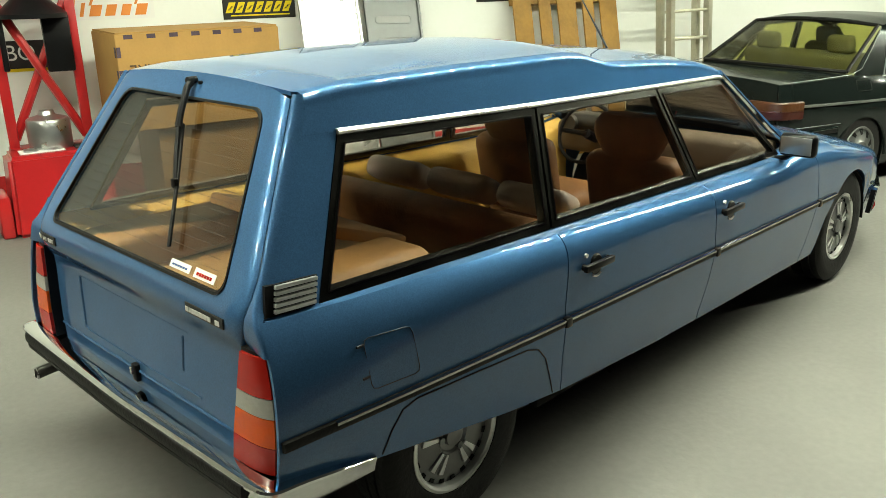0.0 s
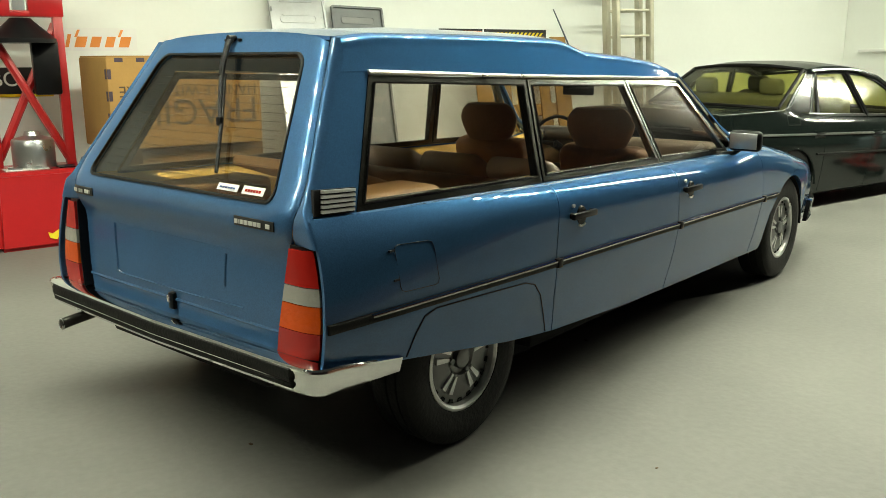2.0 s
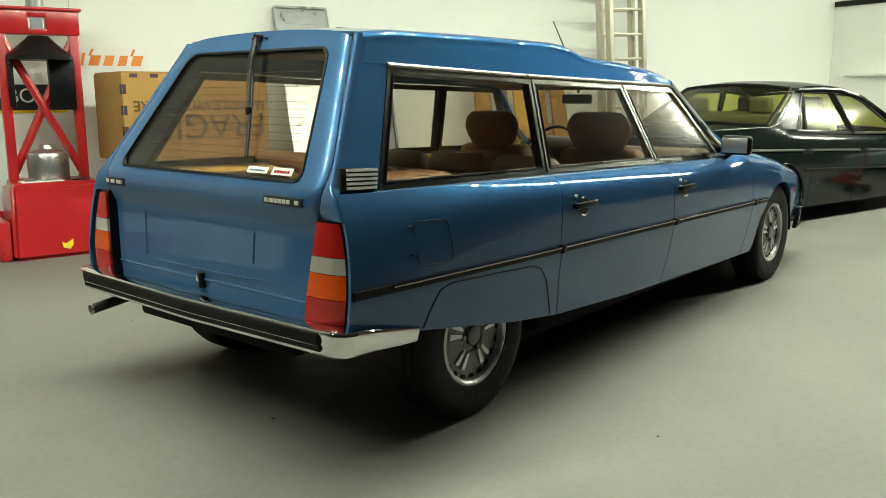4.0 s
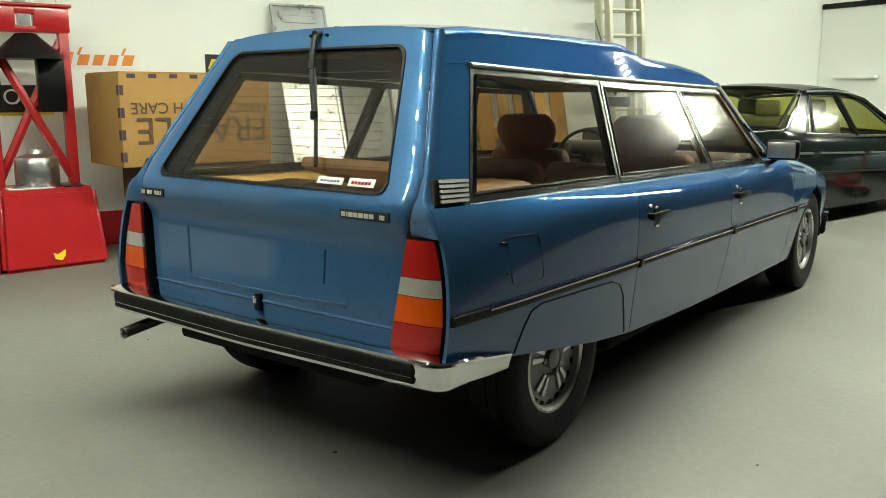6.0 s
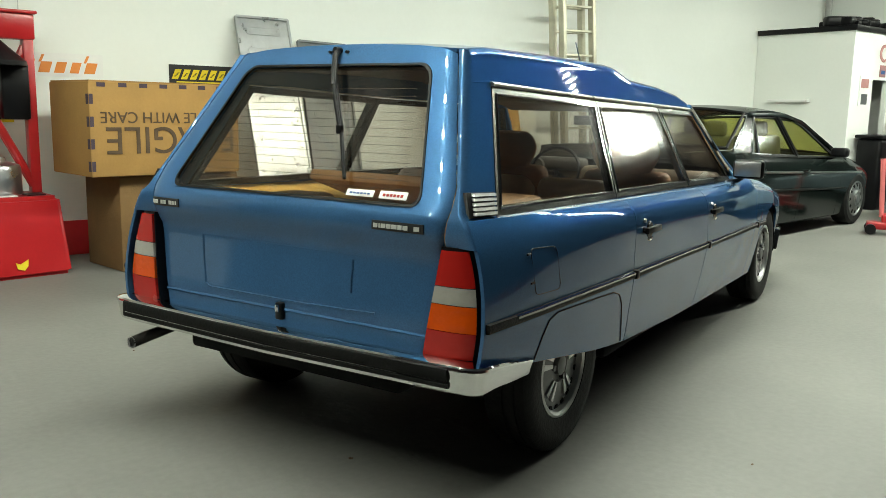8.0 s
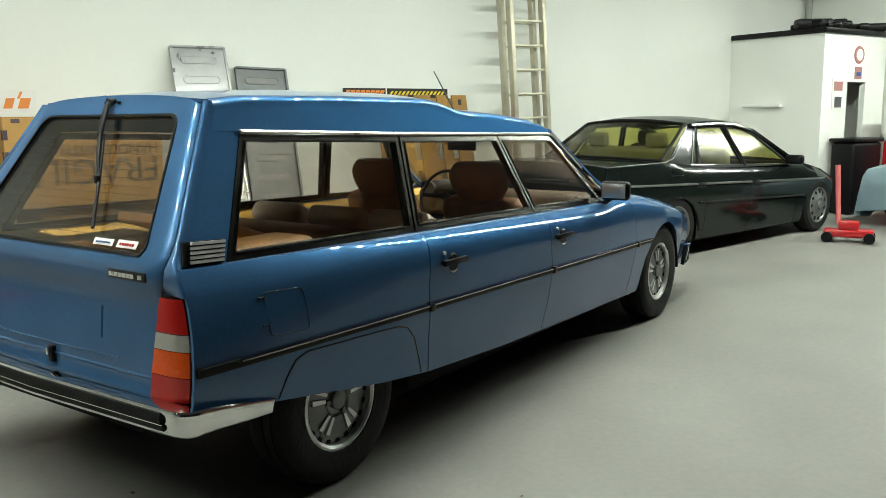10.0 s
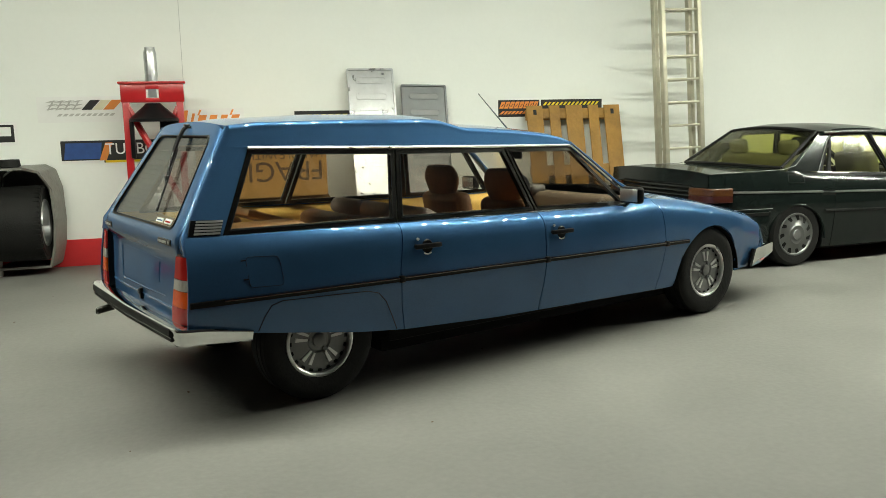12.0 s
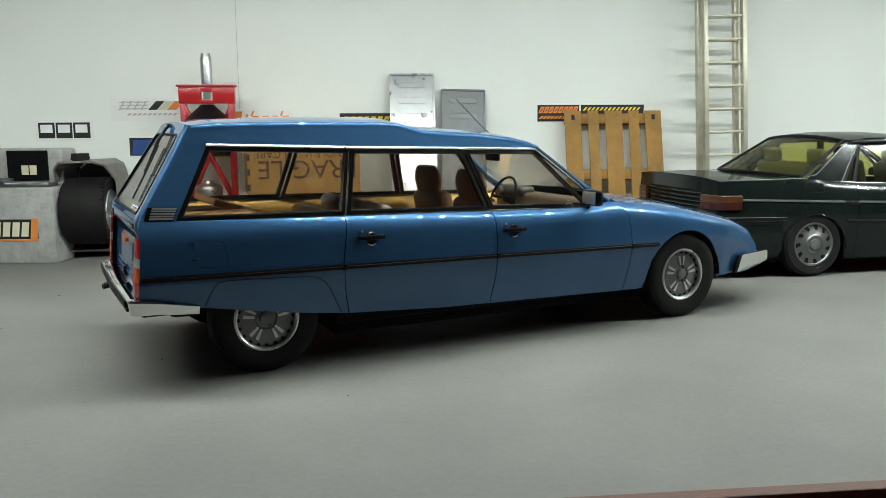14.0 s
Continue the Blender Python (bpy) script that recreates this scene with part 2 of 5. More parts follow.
def sweep(path, section, closed_section=True, size=None):
    """A section of (out, up) rows carried along a path of (point, out-vector); size(point) shrinks it upwards."""
    bm, rings = bmesh.new(), []
    for p, o in path:
        k = size(p) if size else 1.0
        top = max(b for a, b in section)
        rings.append([bm.verts.new(Vector(p) + Vector(o) * a + Vector((0, 0, top - (top - b) * k))) for a, b in section])
    k = len(section)
    for a, b in zip(rings, rings[1:]):
        for j in range(k if closed_section else k - 1):
            bm.faces.new((a[j], a[(j + 1) % k], b[(j + 1) % k], b[j]))
    bm.faces.new(rings[0][::-1])
    bm.faces.new(rings[-1])
    return bm


def inset(poly, d):
    """The polygon of (x, z) corners moved inwards by d."""
    k, out = len(poly), []
    area = sum(poly[i][0] * poly[(i + 1) % k][1] - poly[(i + 1) % k][0] * poly[i][1] for i in range(k))
    sg = 1 if area > 0 else -1
    for i in range(k):
        (ax, az), (bx, bz), (cx, cz) = poly[i - 1], poly[i], poly[(i + 1) % k]
        e1, e2 = Vector((bx - ax, bz - az)).normalized(), Vector((cx - bx, cz - bz)).normalized()
        n1, n2 = Vector((-e1.y, e1.x)) * sg, Vector((-e2.y, e2.x)) * sg
        m = n1 + n2
        m = m / max(0.3, m.dot(n1))
        out.append((bx + m.x * d, bz + m.y * d))
    return out


def rounded(poly, r, n=4):
    """The polygon with its corners rounded by radius-like length r."""
    out, k = [], len(poly)
    for i in range(k):
        a, b, c = Vector(poly[i - 1]), Vector(poly[i]), Vector(poly[(i + 1) % k])
        p, q = b + (a - b).normalized() * r, b + (c - b).normalized() * r
        for j in range(n + 1):
            u = j / n
            out.append(tuple((1 - u) ** 2 * p + 2 * u * (1 - u) * b + u * u * q))
    return out


def ring(outer, inner, place, depth):
    """A frame between two outlines; place(a, b, d) gives the point at depth d."""
    bm, k = bmesh.new(), len(outer)
    lay = [[bm.verts.new(place(*p, d)) for p in o] for d in (0, depth) for o in (outer, inner)]
    of, nf, ob, nb = lay
    for i in range(k):
        j = (i + 1) % k
        bm.faces.new((of[i], of[j], nf[j], nf[i]))
        bm.faces.new((ob[i], nb[i], nb[j], ob[j]))
        bm.faces.new((of[i], ob[i], ob[j], of[j]))
        bm.faces.new((nf[i], nf[j], nb[j], nb[i]))
    return bm


def slab(poly, place, depth):
    """A flat plate with the outline poly."""
    bm, k = bmesh.new(), len(poly)
    a, b = [bm.verts.new(place(*p, 0)) for p in poly], [bm.verts.new(place(*p, depth)) for p in poly]
    bm.faces.new(a)
    bm.faces.new(b[::-1])
    for i in range(k):
        j = (i + 1) % k
        bm.faces.new((a[i], b[i], b[j], a[j]))
    return bm


def words(name, text, size, m, material, parent=None, squeeze=1.0):
    """Lettering in the built-in font, as a flat mesh; m places it, x along the line and y up the letters."""
    cu = bpy.data.curves.new(name, "FONT")
    cu.body, cu.size, cu.align_x, cu.align_y = text, size * S, "CENTER", "CENTER"
    cu.extrude = 0.002 * S
    tmp = bpy.data.objects.new(name, cu)
    scene.collection.objects.link(tmp)
    bpy.context.view_layer.update()
    me = bpy.data.meshes.new_from_object(tmp.evaluated_get(bpy.context.evaluated_depsgraph_get()))
    bpy.data.objects.remove(tmp)
    me.transform(Matrix.Diagonal((squeeze, 1, 1, 1)))
    mm = m.copy()
    mm.translation = mm.translation * S
    me.transform(mm)
    me.materials.clear()
    me.materials.append(material)
    ob = new(name, me)
    ob.parent = parent
    return ob


# ---- the setting ----
WY = 5.135  # back wall
part("floor", box(-7, 10.85, -1.85, WY, -0.12, 0), FLOOR, None, "grey painted board floor with faint stains", smooth=False, category="floor", kind="structure")
part("wall_back", box(-7.2, 11.05, WY, WY + 0.2, -0.12, 3.75), WALL, None, "white painted garage wall with faint board joints", smooth=False, category="wall", kind="structure")
for nm, bx, mt, lb, ct in (
    ("wall_end", box(10.85, 11.05, 2.4, WY, -0.12, 3.75), WALL, "white painted end wall of the garage", "wall"),
    ("wall_near_end", box(-7.2, -7.0, 3.6, WY, -0.12, 3.75), WALL, "white painted wall closing the garage", "wall"),
    ("ceiling", box(-7.2, 11.05, 1.7, WY + 0.2, 3.75, 3.9), CEIL, "white board ceiling", "ceiling"),
    ("table_top", box(-12, 16, -4.4, 7, -1.0, -0.14, 0.05), TABLE, "dark red-brown wooden table top", "table"),
):
    part(nm, bx, mt, None, lb, smooth=False, category=ct, kind="structure")
part("skirting", box(-7, 10.85, WY - 0.022, WY - 0.001, 0.0, 0.28, 0.004), SKIRT, None, "red painted skirting board along the wall", smooth=False, category="skirting", kind="structure")
part("floor_edge", box(-7.2, 11.05, -1.93, -1.852, -0.13, 0.004, 0.006), TABLE, None, "red-brown wooden edge strip of the floor", smooth=False, category="trim", kind="structure")
part("wall_joint", box(-0.765, -0.759, WY - 0.004, WY - 0.0005, 0.28, 3.75), mat("joint_shadow_line", (0.55, 0.56, 0.54), 0.8), None, "fine vertical joint between wall boards", smooth=False, category="trim", kind="structure")
part("end_wall_window", box(10.80, 10.849, 2.6, 3.52, 1.62, 2.32), BAND, None, "dark window in the end wall", smooth=False, category="window", kind="structure")
part("pipe", cyl((10.70, WY - 0.09, 2.4), (10.70, WY - 0.09, 3.75), 0.05), GREY, None, "grey pipe in the wall corner", category="pipe", kind="structure")
part("ceiling_beam", box(8.9, 10.85, 4.80, 4.92, 3.07, 3.13), ALUD, None, "grey beam below the ceiling", smooth=False, category="beam", kind="structure")
# the dim room round the table
for nm, bx in (("room_wall_front", box(-20, 26, -20.5, -20, -14, 16)), ("room_wall_rear", box(-20, 26, 14, 14.5, -14, 16)), ("room_wall_left", box(-20.5, -20, -20, 14, -14, 16)), ("room_wall_right", box(26, 26.5, -20, 14, -14, 16)), ("room_floor", box(-20, 26, -20, 14, -14.5, -14))):
    part(nm, bx, DARKROOM, None, "dim wall of the room behind", smooth=False, category="room", kind="structure")
for x in (-11, 15):
    for y in (-3.6, 6.2):
        part("table_leg", box(x - 0.6, x + 0.6, y - 0.6, y + 0.6, -14, -1.0, 0.05), TABLE, None, "dark red-brown wooden table leg", smooth=False, category="table", kind="structure")

# light strip under the ceiling
led = thing("led_strip", "row of small white light chips on a strip", "lamp", 0, 0, 0)
part("strip", box(LX0, LX1, LY - 0.08, LY + 0.08, 3.70, 3.72), WHITE, led)
n_led = 64
chips = [box(x - 0.028, x + 0.028, LY - 0.03, LY + 0.03, 3.693, 3.70) for x in [lerp(LX0 + 0.15, LX1 - 0.15, i / (n_led - 1)) for i in range(n_led)]]
tagged(part("light_chips", join(*chips), LEDGLOW, led, smooth=False), kind="stuff")

# ---- things along the wall ----


def on_wall(name, label, x0, x1, z0, z1, material, marks=(), group="wall stickers", depth=0.006):
    """A sticker on the back wall; marks are (x0, x1, z0, z1, slant, material) as fractions."""
    t = thing(name, label, "sticker", (x0 + x1) / 2, WY, (z0 + z1) / 2, 0, group)
    w, h = x1 - x0, z1 - z0
    part("sheet", box(-w / 2, w / 2, -depth, -0.0005, -h / 2, h / 2), material, t, smooth=False)
    for a, b, c, d, sl, m_ in marks:
        q = [(lerp(-w / 2, w / 2, a) - sl * h / 2, lerp(-h / 2, h / 2, c)), (lerp(-w / 2, w / 2, b) - sl * h / 2, lerp(-h / 2, h / 2, c)), (lerp(-w / 2, w / 2, b) + sl * h / 2, lerp(-h / 2, h / 2, d)), (lerp(-w / 2, w / 2, a) + sl * h / 2, lerp(-h / 2, h / 2, d))]
        part("mark", slab(q, lambda x, z, e: (x, -depth - 0.003 + e, z), 0.0025), m_, t, smooth=False)
    return t


on_wall("sticker", "white sticker with three black squares and white marks", -3.03, -2.40, 1.27, 1.51, WHITE,
        [(0.06, 0.34, 0.14, 0.87, 0, PBLACK), (0.36, 0.64, 0.14, 0.87, 0, PBLACK), (0.66, 0.95, 0.14, 0.87, 0, PBLACK)])
SQ = [o for o in scene.objects if o.name.startswith("sticker")][-1]
for x in (-0.19, 0.0, 0.19):
    part("mark", box(x - 0.065, x + 0.065, -0.0125, -0.010, -0.025, 0.065), WHITE, SQ, smooth=False)
on_wall("sticker", "white sticker with pale grey marks and black, cream, orange bars", -2.20, -1.40, 1.49, 1.75, WHITE,
        [(0.14 + 0.10 * i, 0.215 + 0.10 * i, c, c + 0.07, 0.25, PALE) for i in range(4) for c in (0.50, 0.64, 0.78)] + [(0.155 + 0.10 * i, 0.175 + 0.10 * i, 0.48, 0.86, 0.25, PALE) for i in range(4)]
        + [(0.58, 0.70, 0.48, 0.86, 0.35, PBLACK), (0.71, 0.83, 0.48, 0.86, 0.35, CREAM), (0.84, 0.97, 0.48, 0.86, 0.35, ORANGE)] + [(0.24 + 0.07 * i, 0.285 + 0.07 * i, 0.24, 0.34, 0.1, PALE) for i in range(10)])
on_wall("sticker", "dark sticker with a blue picture and white marks", -2.01, -0.84, 1.07, 1.30, PBLACK,
        [(0.0, 0.35, 0.0, 0.12, 0, WHITE), (0.03, 0.33, 0.18, 0.9, 0.1, PBLUE), (0.34, 0.40, 0.1, 0.9, 0.3, ORANGE), (0.36, 1.0, 0.0, 0.1, 0, YELLOW)])
words("lettering", "TURBO", 0.165, pose(0.10, -0.010, 0.02, 90, 0, 0), WHITE, [o for o in scene.objects if o.name.startswith("sticker")][-1], 0.95)
on_wall("sticker", "pale sticker with a row of orange marks", -0.84, -0.16, 1.43, 1.61, WHITE,
        [(0.03, 0.14, 0.15, 0.9, 0.15, ORANGE), (0.20, 0.24, 0.15, 0.72, 0.15, ORANGE), (0.30, 0.42, 0.15, 0.62, 0.15, ORANGE), (0.47, 0.58, 0.15, 0.62, 0.15, ORANGE), (0.64, 0.74, 0.15, 0.62, 0.15, ORANGE), (0.80, 0.92, 0.15, 0.62, 0.15, ORANGE), (0.31, 0.34, 0.6, 0.92, 0.15, ORANGE), (0.80, 0.83, 0.6, 0.92, 0.15, ORANGE)])
on_wall("sticker", "black sticker with a row of slanted yellow marks", 0.38, 0.99, 1.39, 1.565, PBLACK,
        [(0.06 + 0.13 * i, 0.15 + 0.13 * i, 0.30, 0.78, 0.2, YELLOW) for i in range(7)] + [(0.09 + 0.13 * i, 0.12 + 0.13 * i, 0.42, 0.62, 0.2, PBLACK) for i in range(7)] + [(0.10, 0.92, 0.14, 0.20, 0, YELLOW)])
on_wall("sticker", "dark sticker with orange marks over small yellow marks", 2.73, 3.24, 1.455, 1.65, PBLACK,
        [(0.05 + 0.115 * i, 0.145 + 0.115 * i, 0.50, 0.90, 0.15, ORANGE) for i in range(8)] + [(0.085 + 0.115 * i, 0.11 + 0.115 * i, 0.60, 0.78, 0.15, PBLACK) for i in range(8)] + [(0.06 + 0.09 * i, 0.12 + 0.09 * i, 0.16, 0.34, 0.2, ORANGE) for i in range(9)])
on_wall("sticker", "narrow black sticker with small yellow marks", 3.26, 4.04, 1.50, 1.65, PBLACK,
        [(0.05 + 0.065 * i, 0.085 + 0.065 * i, 0.55, 0.80, 0.2, YELLOW) for i in range(14)])

# leaning slotted panels


def leaning_panel(x0, x1, top, foot, material, label, slots, tilt=0.0):
    h = math.hypot(top, foot)
    t = thing("slotted_ramp", label, "ramp", (x0 + x1) / 2, WY - 0.035 - foot, 0.002, 0, "leaning metal panels")
    w = x1 - x0
    a = math.degrees(math.atan2(foot, top))
    m = pose(0, 0, 0, -a, tilt, 0)
    outer = rounded([(-w / 2, 0), (w / 2, 0), (w / 2, h), (-w / 2, h)], 0.02, 2)
    part("plate", moved(slab(outer, lambda x, z, d: (x, d, z), 0.012), m), material, t)
    part("rim", moved(ring(outer, inset(outer, 0.02), lambda x, z, d: (x, -0.02 + d, z), 0.022), m), material, t)
    for k in range(slots):
        z = h - 0.13 - k * 0.19
        sl = rounded([(-w * 0.31, z - 0.028), (w * 0.31, z - 0.028), (w * 0.31, z + 0.028), (-w * 0.31, z + 0.028)], 0.027, 4)
        part("slot", moved(join(slab(sl, lambda x, zz, d: (x, -0.003 + d, zz), 0.0018)), m), ALU if material is ALU else RIMG, t, "bright pressed slot")
        part("slot_lip", moved(ring(inset(sl, -0.010), sl, lambda x, zz, d: (x, -0.007 + d, zz), 0.0065), m), material, t)


leaning_panel(0.96, 1.48, 2.01, 0.66, ALU, "bright aluminium slotted panel leaning on the wall", 8)
leaning_panel(1.52, 2.04, 1.83, 0.56, ALUD, "dull grey slotted metal panel leaning on the wall", 7, 1.5)

# pallet
pal = thing("pallet", "orange-brown wooden pallet leaning upright on the wall", "pallet", 3.63, WY - 0.46, 0.002)
PM = pose(0, 0, 0, -12.5, 0, 1.5)
for x, w in ((-0.50, 0.20), (-0.25, 0.13), (0.0, 0.21), (0.25, 0.13), (0.49, 0.20)):
    part("board", moved(box(x - w / 2, x + w / 2, -0.022, 0.0, 0.0, 1.61, 0.004), PM), PINE, pal)
for z in (0.1, 0.85, 1.52):
    part("bearer", moved(box(-0.58, 0.58, 0.0, 0.09, z - 0.06, z + 0.06, 0.004), PM), PINE, pal)
for x in (-0.50, 0.49):
    part("bracket", moved(box(x - 0.02, x + 0.02, -0.026, -0.018, 1.50, 1.56), PM), BLACK, pal)

# ladder
lad = thing("ladder", "tall two-section bare metal ladder leaning on the wall", "ladder", 4.90, 4.585, 0.002)
LM = pose(0, 0, 0, -3.0, -1.6, 0)
for x, y in ((-0.234, 0.0), (0.234, 0.0), (-0.262, 0.125), (0.188, 0.125)):
    part("stile", moved(box(x - 0.026, x + 0.026, y - 0.04, y + 0.04, 0, 3.62, 0.006), LM), LADDER, lad)
for k in range(13):
    z = 0.25 + 0.267 * k
    part("rung", moved(box(-0.234, 0.234, -0.022, 0.022, z - 0.013, z + 0.013, 0.006), LM), LADDER, lad)
    part("rung", moved(box(-0.262, 0.188, 0.103, 0.147, z - 0.013, z + 0.013, 0.006), LM), LADDER, lad)

# cardboard boxes


def carton(x, y, z, w, d, h, turn, label, text, board):
    t = thing("cardboard_box", label, "cardboard box", x, y, z, turn, "stacked cartons")
    part("body", box(0, w, 0, d, 0, h, 0.012, 2), board, t)
    part("top_flap", join(box(0.01, w - 0.01, 0.01, d / 2 - 0.004, h + 0.0005, h + 0.01), box(0.01, w - 0.01, d / 2 + 0.004, d - 0.01, h + 0.0005, h + 0.01)), board, t)
    if text:
        part("edge_print", join(*[box(0.06 + i * 0.155, 0.12 + i * 0.155, -0.002, 0.0, h - 0.035, h - 0.006) for i in range(int((w - 0.1) / 0.155))], *[box(0.004, 0.03, -0.002, 0.0, 0.04 + i * 0.155, 0.11 + i * 0.155) for i in range(4)],
                                *[box(-0.002, 0.0, 0.004, 0.04, 0.04 + i * 0.155, 0.11 + i * 0.155) for i in range(4)]), INKB, t, "dark airmail edge print", smooth=False)
        words("lettering", "FRAGILE", 0.275, pose(w * 0.528, -0.004, h * 0.40, 90, 180, 0), INK, t, 1.02)
        words("lettering", "HANDLE WITH CARE", 0.112, pose(w * 0.515, -0.004, h * 0.635, 90, 180, 0), INK, t, 1.0)
    return t


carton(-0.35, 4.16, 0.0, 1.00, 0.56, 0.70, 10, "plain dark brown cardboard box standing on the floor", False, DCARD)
carton(-0.57, 4.02, 0.716, 1.185, 0.66, 0.66, 9.3, "brown cardboard box with upside-down fragile lettering", True, CARD)

# red control box
rbx = thing("red_machine", "glossy red machine box with dials and a yellow mark", "machine", -1.01, 4.27, 0.0, 8)
bm = bmesh.new()
lo = [bm.verts.new((x, y, 0)) for x, y in ((-0.36, 0), (0.36, 0), (0.36, 0.42), (-0.36, 0.42))]
hi = [bm.verts.new((x, y, 0.565)) for x, y in ((-0.33, 0.08), (0.325, 0.08), (0.325, 0.42), (-0.33, 0.42))]
bm.faces.new(lo), bm.faces.new(hi)
for i in range(4):
    bm.faces.new((lo[i], lo[(i + 1) % 4], hi[(i + 1) % 4], hi[i]))
bmesh.ops.bevel(bm, geom=bm.edges[:], offset=0.03, segments=3, affect="EDGES")
part("body", bm, RED, rbx)
part("dial_plate", box(-0.24, 0.06, 0.14, 0.30, 0.566, 0.572, 0.002), WHITE, rbx, "white dial plate", smooth=False)
for x in (-0.16, -0.02):
    part("dial", cyl((x, 0.22, 0.572), (x, 0.22, 0.587), 0.05, n=20), ALU, rbx)
part("switch_plate", box(0.13, 0.25, 0.15, 0.29, 0.566, 0.573, 0.002), BLACK, rbx, "black switch plate", smooth=False)
part("mark", slab([(0.0, 0.105), (0.055, 0.135), (0.05, 0.09), (0.025, 0.06), (-0.02, 0.075), (-0.03, 0.12)], lambda x, z, d: (x, z * 0.133 - 0.012 + d, z), 0.006), YELLOW, rbx, "yellow mark")
part("foot", box(-0.45, -0.36, 0.05, 0.40, 0.0, 0.30, 0.02), RED, rbx)

# red press stand
prs = thing("hydraulic_press", "red steel press frame with black ram and silver cylinder", "press", -1.05, 4.72, 0.0, 2)
part("top_beam", join(box(-0.30, -0.06, -0.06, 0.06, 1.67, 1.85, 0.012), box(0.06, 0.30, -0.06, 0.06, 1.67, 1.85, 0.012), box(-0.07, 0.07, -0.06, 0.06, 1.80, 1.85, 0.008), box(-0.07, 0.07, -0.06, 0.06, 1.67, 1.715, 0.008), box(-0.32, 0.32, -0.08, 0.08, 1.85, 1.875, 0.01)), RED, prs)
for sg in (-1, 1):
    part("upright", join(box(sg * 0.255 - 0.035, sg * 0.255 + 0.035, -0.05, 0.05, 0.0, 1.68, 0.01)), RED, prs)
    part("brace", join(tube([(sg * 0.24, -0.02 * sg, 0.62), (0, -0.02 * sg, 1.12)], 0.032, 8), tube([(0, -0.02 * sg, 1.12), (-sg * 0.24, -0.02 * sg, 1.62)], 0.032, 8)), RED, prs)
part("bed", box(-0.30, 0.30, -0.12, 0.12, 0.50, 0.565, 0.012), RED, prs)
part("base", join(box(-0.34, -0.20, -0.3, 0.3, 0, 0.06, 0.01), box(0.20, 0.34, -0.3, 0.3, 0, 0.06, 0.01)), RED, prs)
part("ram", join(moved(lathe([(0, 0.0), (0.07, 0.0), (0.10, -0.03), (0.235, -0.15), (0.235, -0.18), (0.10, -0.18), (0, -0.18)], 28, "z"), pose(0, -0.04, 1.66)), box(-0.235, -0.195, -0.10, 0.02, 1.12, 1.50, 0.01), box(0.05, 0.235, -0.10, 0.02, 1.10, 1.50, 0.015)), BLACK, prs, "matt black ram head")
part("cylinder", moved(lathe([(0, 0), (0.062, 0), (0.062, 0.30), (0.055, 0.33), (0.05, 0.34), (0.05, 0.36), (0, 0.36)], 20, "z"), pose(0.0, 0, 1.85)), ALU, prs, "silver cylinder")
part("cylinder_foot", box(-0.04, 0.04, -0.045, 0.045, 1.715, 1.80), ALU, prs)
can = thing("metal_can", "small silver metal can with a domed lid", "can", -1.06, 4.60, 0.566)
part("can_body", lathe([(0, 0), (0.145, 0), (0.15, 0.01), (0.15, 0.20), (0.14, 0.215), (0.06, 0.24), (0.05, 0.27), (0, 0.275)], 28, "z"), ALU, can)

# grey racing body with fat tyre
rc = thing("racing_car_shell", "bare grey racing car shell with one fat black tyre", "model part", -2.64, 4.30, 0.0, -8)
part("front_block", box(-1.5, 0.03, 0.0, 0.42, 0.0, 0.80, 0.022, 2), GREY, rc)
part("upper_block", box(-1.45, -0.02, 0.36, 0.72, 0.79, 1.20, 0.04, 3), GREY, rc)
dk = part("dark_panel", box(-0.62, -0.17, 0.345, 0.362, 0.85, 1.18, 0.004), BLACK, rc, "black panel with a small white plate", smooth=False)
for x in (-0.46, -0.37):
    part("plate", box(x, x + 0.075, 0.336, 0.346, 0.92, 1.02), CREAM, dk, smooth=False)
lg = part("logo", box(-0.75, -0.15, -0.006, -0.0005, 0.26, 0.47), PBLACK, rc, "black and orange sticker with cream marks", smooth=False)
part("logo_border", slab([(-0.235, 0.25), (-0.16, 0.25), (-0.135, 0.48), (-0.21, 0.48)], lambda x, z, d: (x, -0.009 + d, z), 0.003), ORANGE, lg, smooth=False)
part("logo_border", box(-0.76, -0.15, -0.009, -0.006, 0.245, 0.262), ORANGE, lg, smooth=False)
for i in range(5):
    part("mark", slab([(-0.73 + i * 0.10, 0.29), (-0.655 + i * 0.10, 0.29), (-0.635 + i * 0.10, 0.44), (-0.71 + i * 0.10, 0.44)], lambda x, z, d: (x, -0.010 + d, z), 0.003), CREAM, lg, smooth=False)
part("linkage", join(box(-0.9, -0.05, 0.10, 0.32, 0.80, 0.845, 0.02), cyl((-0.5, 0.06, 0.835), (-0.1, 0.2, 0.835), 0.03), cyl((-0.8, 0.2, 0.845), (-0.7, 0.2, 0.89), 0.05), cyl((-0.62, 0.12, 0.86), (-0.45, 0.12, 0.86), 0.04)), ALUD, rc, "dark grey linkage")
part("axle", join(box(0.0, 0.14, 0.22, 0.42, 0.40, 0.66, 0.02), cyl((0.0, 0.32, 0.52), (0.2, 0.36, 0.53), 0.05), cyl((0.03, 0.10, 0.42), (0.10, 0.14, 0.42), 0.03)), UNDER, rc, "black axle parts")
TP = pose(0.24, 0.40, 0.52, 0, 0, 8)
